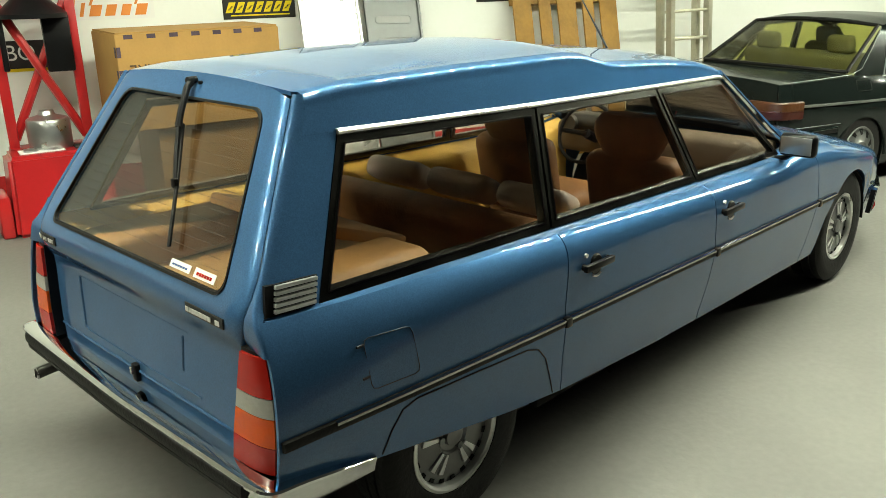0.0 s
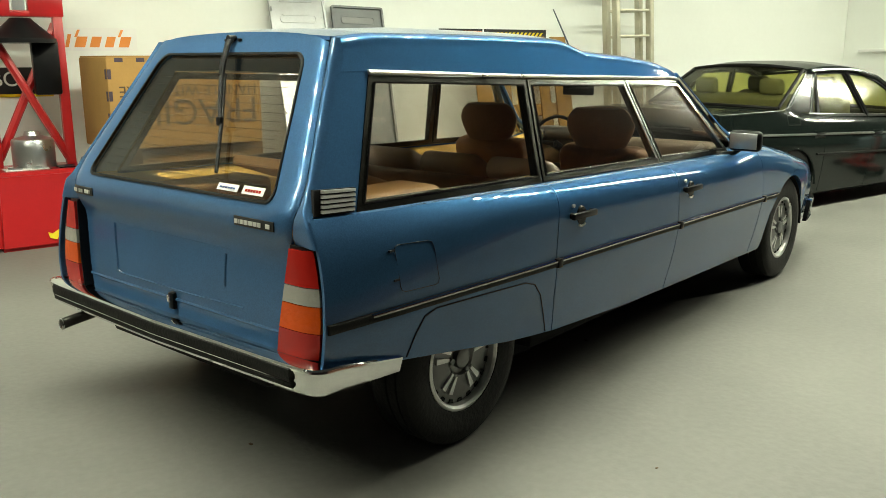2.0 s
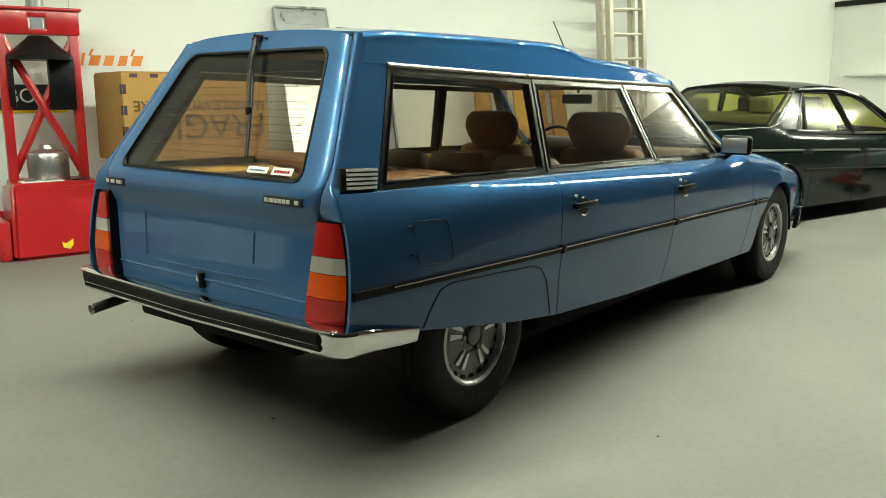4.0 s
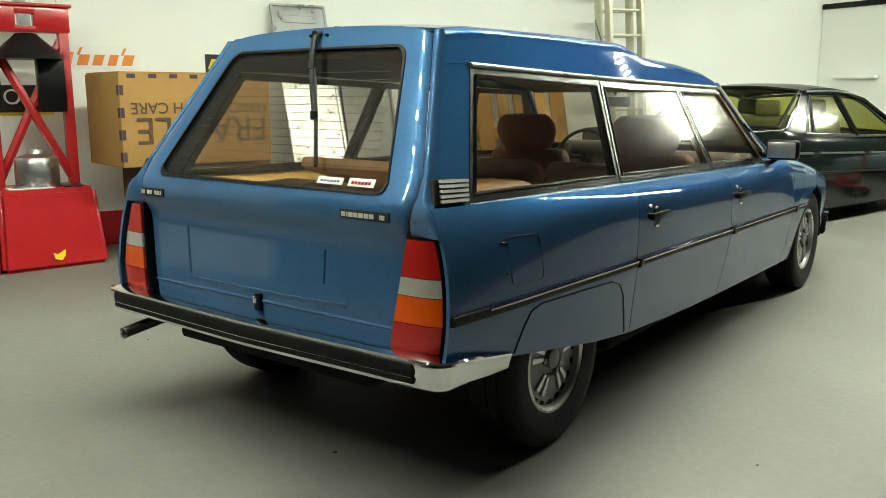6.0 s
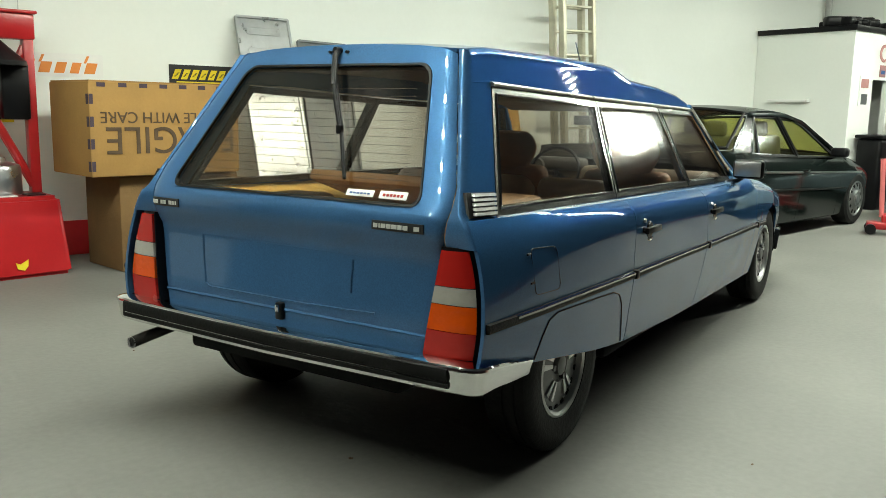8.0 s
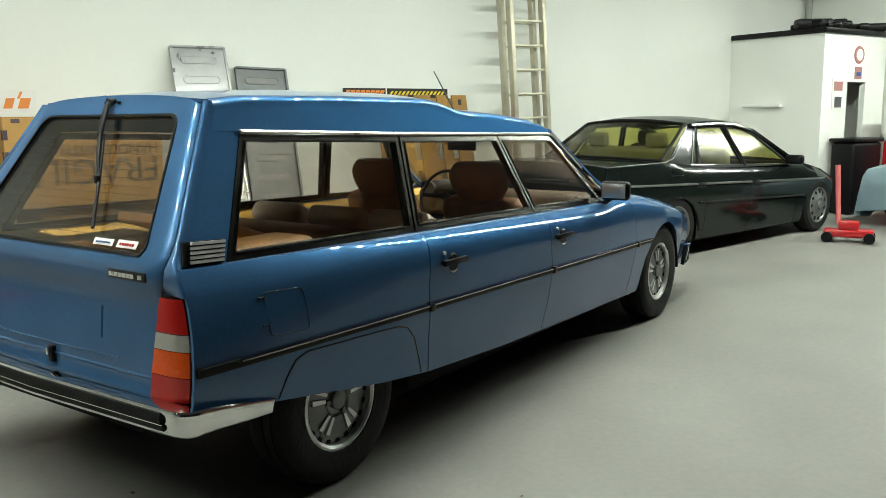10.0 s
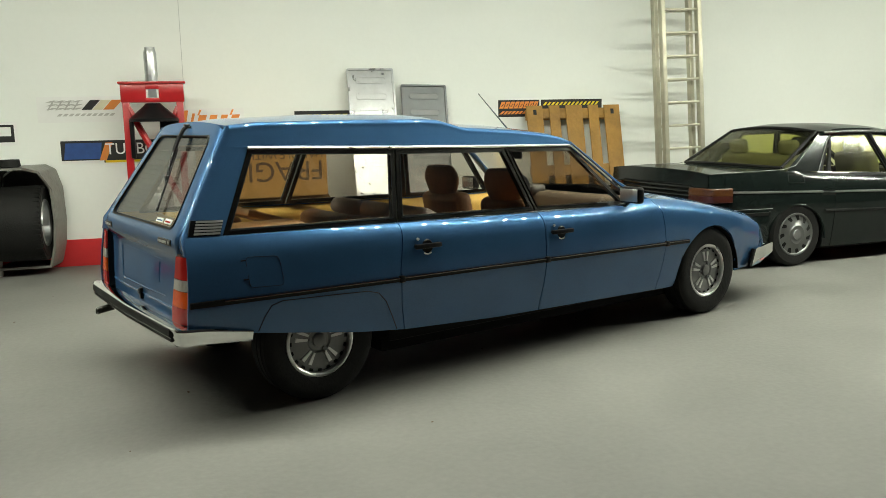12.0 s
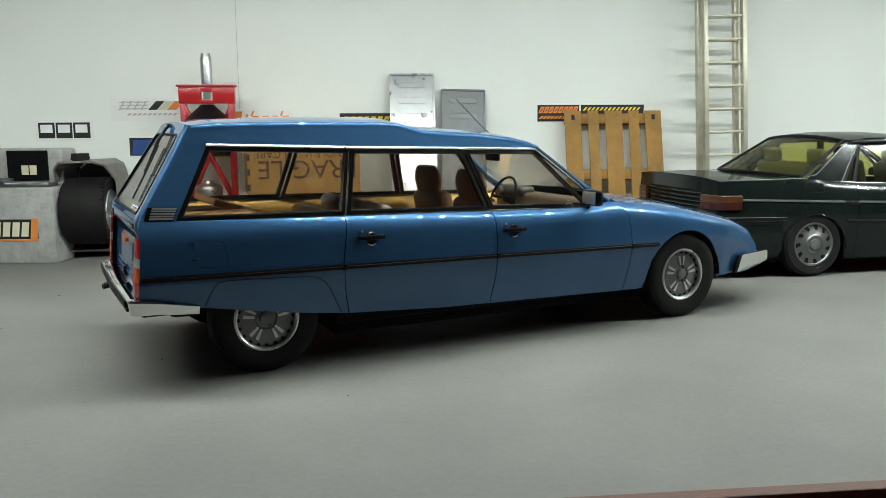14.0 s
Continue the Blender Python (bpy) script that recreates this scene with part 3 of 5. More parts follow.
tyre = part("fat_tyre", moved(lathe([(0.20, -0.22), (0.33, -0.235), (0.355, -0.215), (0.365, -0.16), (0.368, 0.16), (0.355, 0.215), (0.33, 0.235), (0.235, 0.225), (0.20, 0.15), (0.20, -0.22)], 56, "x"), TP), TYRE, rc, "fat black slick tyre")
part("tread_block", join(*[moved(box(0.165, 0.228, -0.012, 0.012, 0.335, 0.366), TP @ pose(0, 0, 0, i * 8)) for i in range(45)]), TYRE, tyre, kind="stuff")
part("rim", moved(lathe([(0.235, 0.222), (0.225, 0.236), (0.205, 0.22), (0.19, 0.12), (0.06, 0.14), (0, 0.14)], 36, "x"), TP), ALU, rc, "bright rim")


def tub(u, v):
    """The deep cover round the tyre: left lip, rounded top, bulging outer side, foot."""
    k = u * 9
    x = table(k, (0, -0.06), (1, -0.03), (2, 0.06), (3, 0.38), (4, 0.46), (5, 0.51), (6, 0.52), (7, 0.50), (8, 0.45), (9, 0.0))
    z = table(k, (0, 0.84), (1, 0.98), (2, 1.045), (3, 1.055), (4, 1.01), (5, 0.84), (6, 0.52), (7, 0.28), (8, 0.085), (9, 0.10))
    return (x, lerp(table(k, (0, 0.30), (2, 0.12), (3, 0.14), (4, 0.30), (5, 0.46), (8, 0.46), (9, 0.30)), 0.80, v), z)


part("tyre_cover", sheet(tub, 90, 6, 0.022), GREYD, rc, "grey rounded tub-shaped tyre cover", angle=60)
part("cover_back", slab([(-0.05, 0.12), (0.445, 0.11), (0.49, 0.3), (0.51, 0.52), (0.50, 0.82), (0.45, 0.98), (0.38, 1.03), (0.06, 1.02), (-0.04, 0.95)], lambda x, z, d: (x, 0.79 + d, z), 0.02), GREYD, rc)
part("cap", join(cyl((0.25, 0.22, 1.05), (0.25, 0.22, 1.085), 0.075, 0.085, 24), cyl((0.25, 0.22, 1.085), (0.25, 0.22, 1.15), 0.098, 0.088, 24)), TYRE, rc, "dark round cap")

# white cabin in the far corner
cb = thing("cabin", "small white cabin with an open door and dark roof", "cabin", 9.0, 3.70, 0.0)
H = 2.36
part("wall", box(0, 0.08, 0, 1.43, 0, H), WALL, cb, smooth=False)
part("wall", box(0.08, 0.58, 0, 0.08, 0, H), WALL, cb, smooth=False)
part("wall", box(1.02, 1.5, 0, 0.08, 0, H), WALL, cb, smooth=False)
part("lintel", box(0.58, 1.02, 0, 0.08, 1.74, H), WALL, cb, smooth=False)
part("wall", box(1.42, 1.5, 0.08, 1.43, 0, H), WALL, cb, smooth=False)
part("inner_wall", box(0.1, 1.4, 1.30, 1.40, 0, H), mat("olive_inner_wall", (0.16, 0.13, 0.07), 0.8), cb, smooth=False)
part("roof", box(-0.04, 1.55, -0.04, 1.42, H, H + 0.07, 0.01), BLACK, cb, "black roof")
part("shelf", box(-0.10, 0.0, 0.55, 1.15, 1.42, 1.46, 0.006), WHITE, cb)
part("notice", box(0.22, 0.48, -0.012, -0.0005, 1.38, 1.78), WHITE, cb, "white notice with red and dark print", smooth=False)
part("notice_print", join(box(0.25, 0.45, -0.015, -0.012, 1.62, 1.74)), FADED, cb, smooth=False)
part("notice_print", join(box(0.28, 0.44, -0.015, -0.012, 1.40, 1.54)), ALUD, cb, smooth=False)
part("round_sign", moved(lathe([(0, -0.012), (0.11, -0.012), (0.12, 0), (0, 0)], 28), pose(0.82, -0.002, 2.10)), FADED, cb, "faded round red sign")
part("sign_face", moved(lathe([(0, -0.016), (0.075, -0.016), (0.08, -0.012), (0, -0.012)], 28), pose(0.82, -0.002, 2.10)), WHITE, cb, smooth=False)
part("sign_plate", box(0.74, 0.90, -0.010, -0.0005, 1.78, 1.94), FADED, cb, smooth=False)
part("sign_mark", box(0.77, 0.87, -0.013, -0.0105, 1.82, 1.87), PBLUE, cb, smooth=False)
junk = random.Random(4)
for i in range(16):
    x, y, s = junk.uniform(0.1, 1.4), junk.uniform(0.02, 0.7), junk.uniform(0.06, 0.16)
    t = thing("scrap_part", "dark scrap car part lying on the cabin roof", "scrap", 9.0 + x, 3.70 + y, H + 0.07, junk.uniform(0, 180), "scrap on the roof")
    part("lump", moved(box(-s * 1.6, s * 1.6, -s * 0.6, s * 0.6, 0, s * 0.9, s * 0.25), pose(0, 0, 0)), BLACK, t)

# bin, pump, trolley jack, further car at the end
bn = thing("black_bin", "matt black upright bin standing on the floor", "bin", 9.50, 3.47)
part("body", box(-0.33, 0.33, -0.17, 0.17, 0, 0.95, 0.05, 3), BLACK, bn)
part("lid", box(-0.35, 0.35, -0.19, 0.19, 0.95, 1.0, 0.02), BLACK, bn)
pm = thing("fuel_pump", "red and white fuel pump with a blue dial window", "fuel pump", 10.38, 3.15)
part("body", box(-0.42, 0.42, -0.22, 0.22, 0, 0.95, 0.03), RED, pm)
part("head", box(-0.42, 0.42, -0.24, 0.24, 0.95, 1.45, 0.03), WHITE, pm, "white pump head")
part("dial_window", box(-0.24, 0.3, -0.25, -0.241, 1.05, 1.32), STEELB, pm, "blue-grey dial window", smooth=False)
tj = thing("trolley_jack", "red trolley jack with an upright handle", "trolley jack", 7.05, 2.10, 0, -62)
part("frame", box(-0.24, 0.24, -0.10, 0.10, 0.05, 0.13, 0.02), RED, tj)
part("cradle", join(box(-0.10, 0.10, -0.08, 0.08, 0.12, 0.22, 0.02)), RED, tj)
part("handle", tube([(-0.10, 0, 0.18), (-0.12, 0, 0.5), (-0.14, 0, 0.80)], 0.026, 10), mat("faded_red_paint", (0.62, 0.16, 0.16), 0.5), tj, "faded red handle")
for x in (-0.20, 0.20):
    for y in (-0.12, 0.12):
        part("castor", moved(lathe([(0, -0.025), (0.055, -0.025), (0.055, 0.025), (0, 0.025)], 16), pose(x, y, 0.055)), BLACK, tj)
fc = thing("model_car_wing", "blue-grey model car shell with a vent slot", "model car", 8.42, 2.80, 0, -4)


def shell(u, v):
    x = 2.2 * u
    top = table(x, (0, 0.16), (0.05, 0.55), (0.16, 0.66), (0.8, 0.74), (2.2, 0.80))
    bot = table(x, (0, 0.10), (0.28, 0.08), (0.40, 0.36), (0.56, 0.50), (0.84, 0.52), (1.04, 0.38), (1.16, 0.10), (2.2, 0.10))
    if v < 0.5:
        return (x, -0.02 - 0.05 * math.sin(math.pi * v), lerp(bot, top, v * 2))
    return (x + 0.0, lerp(-0.02, -1.3, 0) - lerp(0.05, 1.4, (v - 0.5) * 2) + 0.05 - 0.05, top + 0.06 * math.sin(math.pi * (v - 0.5) * 2))


part("wing", sheet(lambda u, v: (lambda p: (p[0], (0.0 + 0.03 * math.sin(math.pi * min(1, v * 2))) if v <= 0.5 else -1.4 * (v - 0.5) * 2, p[2]))(shell(u, v)), 60, 16, 0.015), STEELB, fc)
part("vent_slot", moved(box(0.40, 0.80, -0.16, -0.10, 0.70, 0.76, 0.01), pose(0, 0, 0, 0, 0, 0)), UNDER, fc, "black vent slot")
part("tyre", moved(lathe([(0.15, -0.08), (0.25, -0.09), (0.27, -0.05), (0.27, 0.05), (0.25, 0.09), (0.15, 0.08)], 32), pose(0.71, -0.12, 0.275)), TYRE, fc)
part("rim", moved(lathe([(0.15, 0.08), (0.13, 0.07), (0.05, 0.05), (0, 0.05)], 24), pose(0.71, -0.12, 0.275)), RIM, fc)
part("underside", box(0.45, 2.1, -1.30, -0.24, 0.08, 0.40), UNDER, fc)
for x in (1.85,):
    part("tyre", moved(lathe([(0, -0.09), (0.25, -0.09), (0.27, -0.05), (0.27, 0.05), (0.25, 0.09), (0, 0.09)], 32), pose(x, -0.12, 0.275)), TYRE, fc)
    part("tyre", moved(lathe([(0, -0.09), (0.25, -0.09), (0.27, -0.05), (0.27, 0.05), (0.25, 0.09), (0, 0.09)], 32), pose(x, -1.25, 0.275)), TYRE, fc)

# specks and crumbs on the floor
crumb = random.Random(11)
specks = []
for i in range(26):
    x, y, r = crumb.uniform(-3, 8), crumb.uniform(-1.7, 3.5), crumb.uniform(0.004, 0.008)
    specks.append(moved(box(-r, r, -r * 0.6, r * 0.6, 0.0, r * 0.5), pose(x, y, 0.0005, 0, 0, crumb.uniform(0, 180))))
part("floor_specks", join(*specks), INK, None, "tiny dark specks scattered on the grey floor", category="dust", kind="stuff")

# ---- the blue estate car: x forward from the rear axle, y to its left ----
estate = thing("model_estate_car", "blue metallic model estate car with brown leather seats, chrome bumpers", "model car", CARX, CARY, 0, 20.6)


def wide(x):
    return table(x, (-0.71, 0.800), (-0.4, 0.815), (0.3, 0.836), (1.5, 0.848), (2.6, 0.85), (3.1, 0.845), (3.5, 0.812), (3.8, 0.745), (4.0, 0.655), (4.1, 0.58))


def belt(x):
    return table(x, (-0.71, 0.915), (-0.47, 0.908), (0.5, 0.888), (1.5, 0.866), (2.25, 0.852), (2.48, 0.884), (2.84, 0.846), (3.2, 0.786), (3.66, 0.688), (3.86, 0.62), (4.0, 0.51), (4.1, 0.42))


def lean(z):
    return 0.715 - (z - 0.914) * 0.384


def shoulder(x):
    return table(x, (-0.71, 0.712), (-0.4, 0.742), (0.3, 0.768), (2.3, 0.778), (2.6, 0.755), (3.1, 0.73), (3.66, 0.665), (4.0, 0.52), (4.1, 0.46))


def flank(x, z):
    """Half the car's width at a place on its side."""
    top, w = belt(x), wide(x)
    zc = min(0.58, top - 0.16)
    if z <= zc:
        return w - 0.116 * (zc - z) - 0.012 * ((zc - z) / 0.3) ** 2
    u = min(1.0, (z - zc) / (top - zc))
    return w - 0.010 * u - (w - 0.010 - shoulder(x)) * u ** table(x, (-0.71, 2.4), (-0.45, 3.2), (0.2, 8.0))


def sill(x):
    z = table(x, (-0.71, 0.482), (-0.383, 0.432), (0.192, 0.341), (0.495, 0.308), (1.118, 0.277), (2.671, 0.250), (3.45, 0.268), (3.8, 0.285), (4.1, 0.31))
    d = x - 3.10
    if abs(d) < 0.36:
        z = max(z, 0.29 + math.sqrt(0.36 ** 2 - d * d))
    return z


def rear_edge(z):
    return table(z, (0.45, -0.698), (0.58, -0.695), (0.912, -0.664), (1.428, -0.343), (1.5, -0.31))


def rounding(z):
    """How far forward the round of the rear corner begins."""
    return table(z, (0.90, 0.0), (0.918, 0.016), (0.95, 0.030), (1.38, 0.030), (1.42, 0.010))


def door_line(k, z):
    return table(z, *(((0.316, 0.485), (0.45, 0.460), (0.636, 0.448), (0.879, 0.482)), ((0.306, 1.462), (0.45, 1.484), (0.566, 1.490), (0.87, 1.484)), ((0.28, 2.54), (0.323, 2.553), (0.45, 2.575), (0.56, 2.585), (0.70, 2.57), (0.79, 2.55), (0.86, 2.50)))[k])


def side_panel(sg, left, right, nx, nz):
    def fn(u, v):
        z = 0.6
        for _ in range(6):
            x = lerp(left(z), right(z), u)
            z = lerp(sill(x), belt(x), 1 - (1 - v) ** 1.6)
        return (x, sg * flank(x, z), z)
    return sheet(fn, nx, nz + 6, 0.012)


G2 = 0.0026
for sg in (-1, 1):
    part("rear_quarter", side_panel(sg, rear_edge, lambda z: door_line(0, z) - G2, 26, 18), BLUE, estate)
    rd = part("rear_door", side_panel(sg, lambda z: door_line(0, z) + G2, lambda z: door_line(1, z) - G2, 20, 18), BLUE, estate)
    fd = part("front_door", side_panel(sg, lambda z: door_line(1, z) + G2, lambda z: door_line(2, z) - G2, 22, 18), BLUE, estate)
    part("front_wing", side_panel(sg, lambda z: door_line(2, z) + G2, lambda z: 4.08, 60, 18), BLUE, estate)
    part("belt_shelf", sheet(lambda u, v: (lambda x: (x, sg * lerp(lean(belt(x)) - 0.03, shoulder(x) - 0.001, v), belt(x) - 0.001 + 0.004 * (1 - v)))(lerp(-0.645, 2.46, u)), 40, 2, 0.006), BLUE, estate)
    # dark liner behind the gaps
    part("inner_sill", sheet(lambda u, v: (lerp(-0.6, 2.62, u), sg * (flank(lerp(-0.6, 2.62, u), lerp(0.52, 0.8, v)) - 0.03), lerp(max(0.5, sill(lerp(-0.6, 2.62, u)) + 0.06), belt(lerp(-0.6, 2.62, u)) - 0.05, v)), 30, 4, 0.006), GAP, estate)

    # spat and fuel flap lines
    def on_side(x, z, d=0.0, s=sg):
        return (x, s * (flank(x, z) + d), z)
    spat = [(-0.356, 0.436), (-0.325, 0.505), (-0.288, 0.558), (-0.234, 0.574), (0.02, 0.567), (0.25, 0.558), (0.31, 0.54), (0.357, 0.49), (0.40, 0.40), (0.435, 0.322)]
    part("spat_joint", tube([on_side(*p, 0.0012) for p in spat], 0.0026, 5), GAP, estate)
    if sg < 0:
        fl = rounded([(-0.402, 0.806), (-0.236, 0.797), (-0.216, 0.652), (-0.392, 0.659)], 0.02, 2)
        part("fuel_flap", tube([on_side(*p, 0.0008) for p in fl], 0.0014, 5, True), GAP, estate)
        part("hinge", join(box(-0.425, -0.40, -flank(-0.41, 0.79) - 0.004, -flank(-0.41, 0.79) + 0.01, 0.788, 0.794), box(-0.42, -0.396, -flank(-0.41, 0.7) - 0.004, -flank(-0.41, 0.7) + 0.01, 0.698, 0.704)), GAP, estate)

    # rubbing strips with a bright inlay
    def strip(x0, x1, n):
        path = []
        for i in range(n + 1):
            x = lerp(x0, x1, i / n)
            z = table(x, (-0.68, 0.608), (0.45, 0.598), (1.1, 0.592), (2.607, 0.572), (2.86, 0.566))
            path.append(((x, sg * flank(x, z), z), (0, sg, 0)))
        return path
    for x0, x1 in ((-0.685, 0.441), (0.457, 1.481), (1.499, 2.576), (2.594, 2.82)):
        st = part("rubbing_strip", sweep(strip(x0, x1, 12), [(-0.01, -0.016), (0.012, -0.013), (0.016, 0), (0.012, 0.013), (-0.01, 0.016)]), RUBBER, estate)
        part("bright_inlay", sweep(strip(x0 + (0.16 if x0 < 0 else 0.006), x1 - 0.008, 12), [(0.006, 0.0045), (0.0172, 0.0045), (0.0176, 0.0105), (0.0168, 0.0130), (0.006, 0.0145)]), DCHROME, st, "bright inlay")

    for cx, cz in ((0.449, 0.598), (1.490, 0.587), (2.585, 0.572)):
        part("strip_clip", box(cx - 0.016, cx + 0.016, sg * flank(cx, cz) - 0.021, sg * flank(cx, cz) + 0.021, cz - 0.017, cz + 0.018, 0.004), BLACK, estate)
    # door handles
    for hx, hz, door in ((0.622, 0.763, rd), (1.612, 0.750, fd)):
        y = flank(hx, hz)
        h = part("handle", join(box(hx - 0.085, hx + 0.085, sg * (y + 0.018) - 0.01, sg * (y + 0.018) + 0.01, hz - 0.014, hz + 0.012, 0.006),
                                cyl((hx - 0.07, sg * (y - 0.01), hz), (hx - 0.07, sg * (y + 0.02), hz), 0.012, n=8), cyl((hx + 0.07, sg * (y - 0.01), hz), (hx + 0.07, sg * (y + 0.02), hz), 0.012, n=8)), BLACK, door, "black handle")
        part("finger_cup", moved(lathe([(0, 0.003), (0.034, 0.003), (0.040, -0.004), (0.040, -0.012)], 20), pose(hx + 0.005, sg * flank(hx, hz - 0.008), hz - 0.008, 0, 0, 0 if sg > 0 else 180)), BLACK, door)
        # the glint below the black cup, shaped as a short silver arc
        part("cup_glint", tube([(hx + 0.005 + 0.040 * math.cos(a), sg * (flank(hx, hz - 0.008) + 0.003), hz - 0.008 + 0.040 * math.sin(a)) for a in [lerp(-2.2, -0.95, k / 10) for k in range(11)]], 0.0042, 6), RIM, door, "bright rim")
        part("lock", cyl((hx - 0.055, sg * (y - 0.005), hz + 0.038), (hx - 0.055, sg * (y + 0.003), hz + 0.038), 0.008, n=10), RIM, door, "chrome lock")

    # side windows: frames and panes on the leaning plane
    def on_glass(x, z, d, s=sg):
        return (x, s * (lean(z) + 0.004 - d - 0.02 * max(0.0, -x)), z)
    wins = (("quarter_window", [(-0.474, 0.908), (0.500, 0.892), (0.590, 1.280), (-0.262, 1.310)]),
            ("rear_door_window", [(0.512, 0.892), (1.492, 0.874), (1.372, 1.260), (0.602, 1.279)]),
            ("front_door_window", [(1.504, 0.874), (2.30, 0.854), (1.930, 1.246), (1.386, 1.260)]))
    for name, poly in wins:
        fr = part(name, ring(poly, inset(poly, 0.027), on_glass, 0.03), FRAME, estate, "side window in dark satin metal frame")
        part("bright_edge", ring(inset(poly, 0.0215), inset(poly, 0.026), lambda x, z, d: on_glass(x, z, d - 0.004), 0.01), CHROME, fr, "thin chrome edge")
        mid = sum(p[0] for p in poly) / 4
        pane = part("pane", slab(inset(poly, 0.026), lambda x, z, d: on_glass(x, z, d + 0.013 - 0.028 * (x - mid)), 0.006), GLASS, fr, "clear glass pane")
        pane.visible_shadow = False
    # rain gutter with chrome strip
    gut = [(-0.262, 1.319), (0.6, 1.290), (1.4, 1.270), (1.90, 1.258), (1.950, 1.250)]
    path = [((x, sg * (lean(z) + 0.004 - 0.02 * max(0.0, -x)), z), (0, sg, 0)) for x, z in gut]
    part("gutter_strip", sweep(path, [(-0.012, -0.007), (0.011, -0.007), (0.012, 0.0), (0.004, 0.007), (-0.012, 0.008)]), RIM, estate, "bright gutter strip")
    # rear pillar, corner, vent

    def pillar(u, v):
        z = lerp(0.908, 1.3195, v)
        x1 = table(z, (0.906, -0.476), (1.310, -0.264), (1.4, -0.23))
        x = lerp(rear_edge(z) + rounding(z), x1, u)
        return (x, sg * (lean(z) + 0.002 - 0.02 * max(0.0, -x)), z)
    part("rear_pillar", sheet(pillar, 8, 14, 0.012), BLUE, estate)
    part("pillar_joint", sheet(lambda u, v: (lambda z: (lambda x: (x, sg * (lean(z) + 0.0005 - 0.02 * max(0.0, -x)), z))(lerp(rear_edge(z) + 0.034, -0.27, u)))(lerp(1.30, 1.34, v)), 4, 2, 0.006), BLUE, estate)
    vent = [(-0.642, 0.918), (-0.490, 0.912), (-0.458, 0.982), (-0.616, 0.990)]
    vt = part("air_vent", slab(vent, lambda x, z, d: on_glass(x, z, d - 0.006), 0.012), BLACK, estate, "black and silver louvred air vent")
    for k in range(5):
        v0 = 0.10 + 0.19 * k
        a0, a1 = Vector(vent[0]).lerp(Vector(vent[3]), v0), Vector(vent[1]).lerp(Vector(vent[2]), v0)
        b0, b1 = Vector(vent[0]).lerp(Vector(vent[3]), v0 + 0.115), Vector(vent[1]).lerp(Vector(vent[2]), v0 + 0.115)
        part("slat", slab([tuple(a0.lerp(a1, 0.16)), tuple(a1.lerp(a0, 0.03)), tuple(b1.lerp(b0, 0.03)), tuple(b0.lerp(b1, 0.16))], lambda x, z, d: on_glass(x, z, d - 0.016), 0.012), RIM, vt, "bright slat")

# roof: raised rear part with a step down


def roof_edge(x):
    z = table(x, (-0.42, 1.415), (-0.365, 1.425), (-0.196, 1.442), (0.313, 1.446), (0.86, 1.441), (0.95, 1.434), (1.03, 1.412), (1.10, 1.390), (1.2, 1.382), (1.5, 1.365), (1.77, 1.335), (1.9, 1.304), (1.97, 1.275))
    return z


def roof(u, v):
    x = lerp(-0.345, 1.97, u)
    ze = roof_edge(x)
    zg = table(x, (-0.268, 1.320), (0.6, 1.292), (1.4, 1.272), (1.97, 1.246))
    side = min(v, 1 - v) * 2
    sg = -1 if v < 0.5 else 1
    tp = 0.02 * max(0.0, -x)
    if side < 0.25:
        k = side / 0.25
        z = lerp(zg, ze - 0.03, k)
        y = lean(z) + 0.002 - tp
    elif side < 0.5:
        k = (side - 0.25) / 0.25 * math.pi / 2
        y0 = lean(ze - 0.03) + 0.002 - tp
        y, z = y0 - 0.05 * (1 - math.cos(k)), ze - 0.03 + 0.033 * math.sin(k)
    else:
        k = (side - 0.5) / 0.5
        y0 = lean(ze - 0.03) - 0.048 - tp
        y, z = y0 * (1 - k), ze + 0.003 + table(x, (-0.345, 0.018), (0.25, 0.034)) * (1 - (1 - k) ** 2)
    if x < 0.3:
        back = (0.3 - x) / 0.645
        x = x + back * (rear_edge(min(z, 1.445)) + rounding(z) + 0.345 if z < 1.43 else 0.0)
    return (x, sg * y, z)


part("roof", sheet(roof, 90, 56, 0.012), BLUE, estate, "raised blue roof with a step")
part("headliner", sheet(lambda u, v: (lerp(-0.30, 1.9, u), lerp(-0.50, 0.50, v), roof_edge(lerp(-0.30, 1.9, u)) - 0.06), 20, 4, 0.01), LINER, estate, "dark brown headliner")
part("antenna", join(cyl((1.97, 0.03, 1.32), (1.62, -0.03, 1.605), 0.006, 0.003, 8), cyl((1.985, 0.03, 1.30), (1.95, 0.03, 1.335), 0.014, n=10)), ALUD, estate, "thin grey metal aerial")

# tailgate


def gate_half(z):
    return table(z, (0.48, 0.582), (0.83, 0.638), (0.94, 0.652), (1.0, 0.645), (1.445, 0.472))


def gate_x(y, z, d=0.0):
    w = gate_half(z)
    return rear_edge(z) - 0.002 - 0.014 * (1 - min(1.0, abs(y / w) ** table(z, (0.83, 90), (0.87, 30)))) - d + table(z, (0.50, 0.040), (0.765, 0.040), (0.80, 0.034), (0.822, 0.020), (0.86, 0.002), (0.88, 0.0))


Z0, Z1, GW0, GW1, GR = 0.942, 1.380, 0.552, 0.408, 0.045


def glass_half(z):
    w = lerp(GW0, GW1, (z - Z0) / (Z1 - Z0))
    d = min(z - Z0, Z1 - z)
    if d < GR:
        w -= GR - math.sqrt(max(0.0, GR * GR - (GR - d) ** 2))
    return w


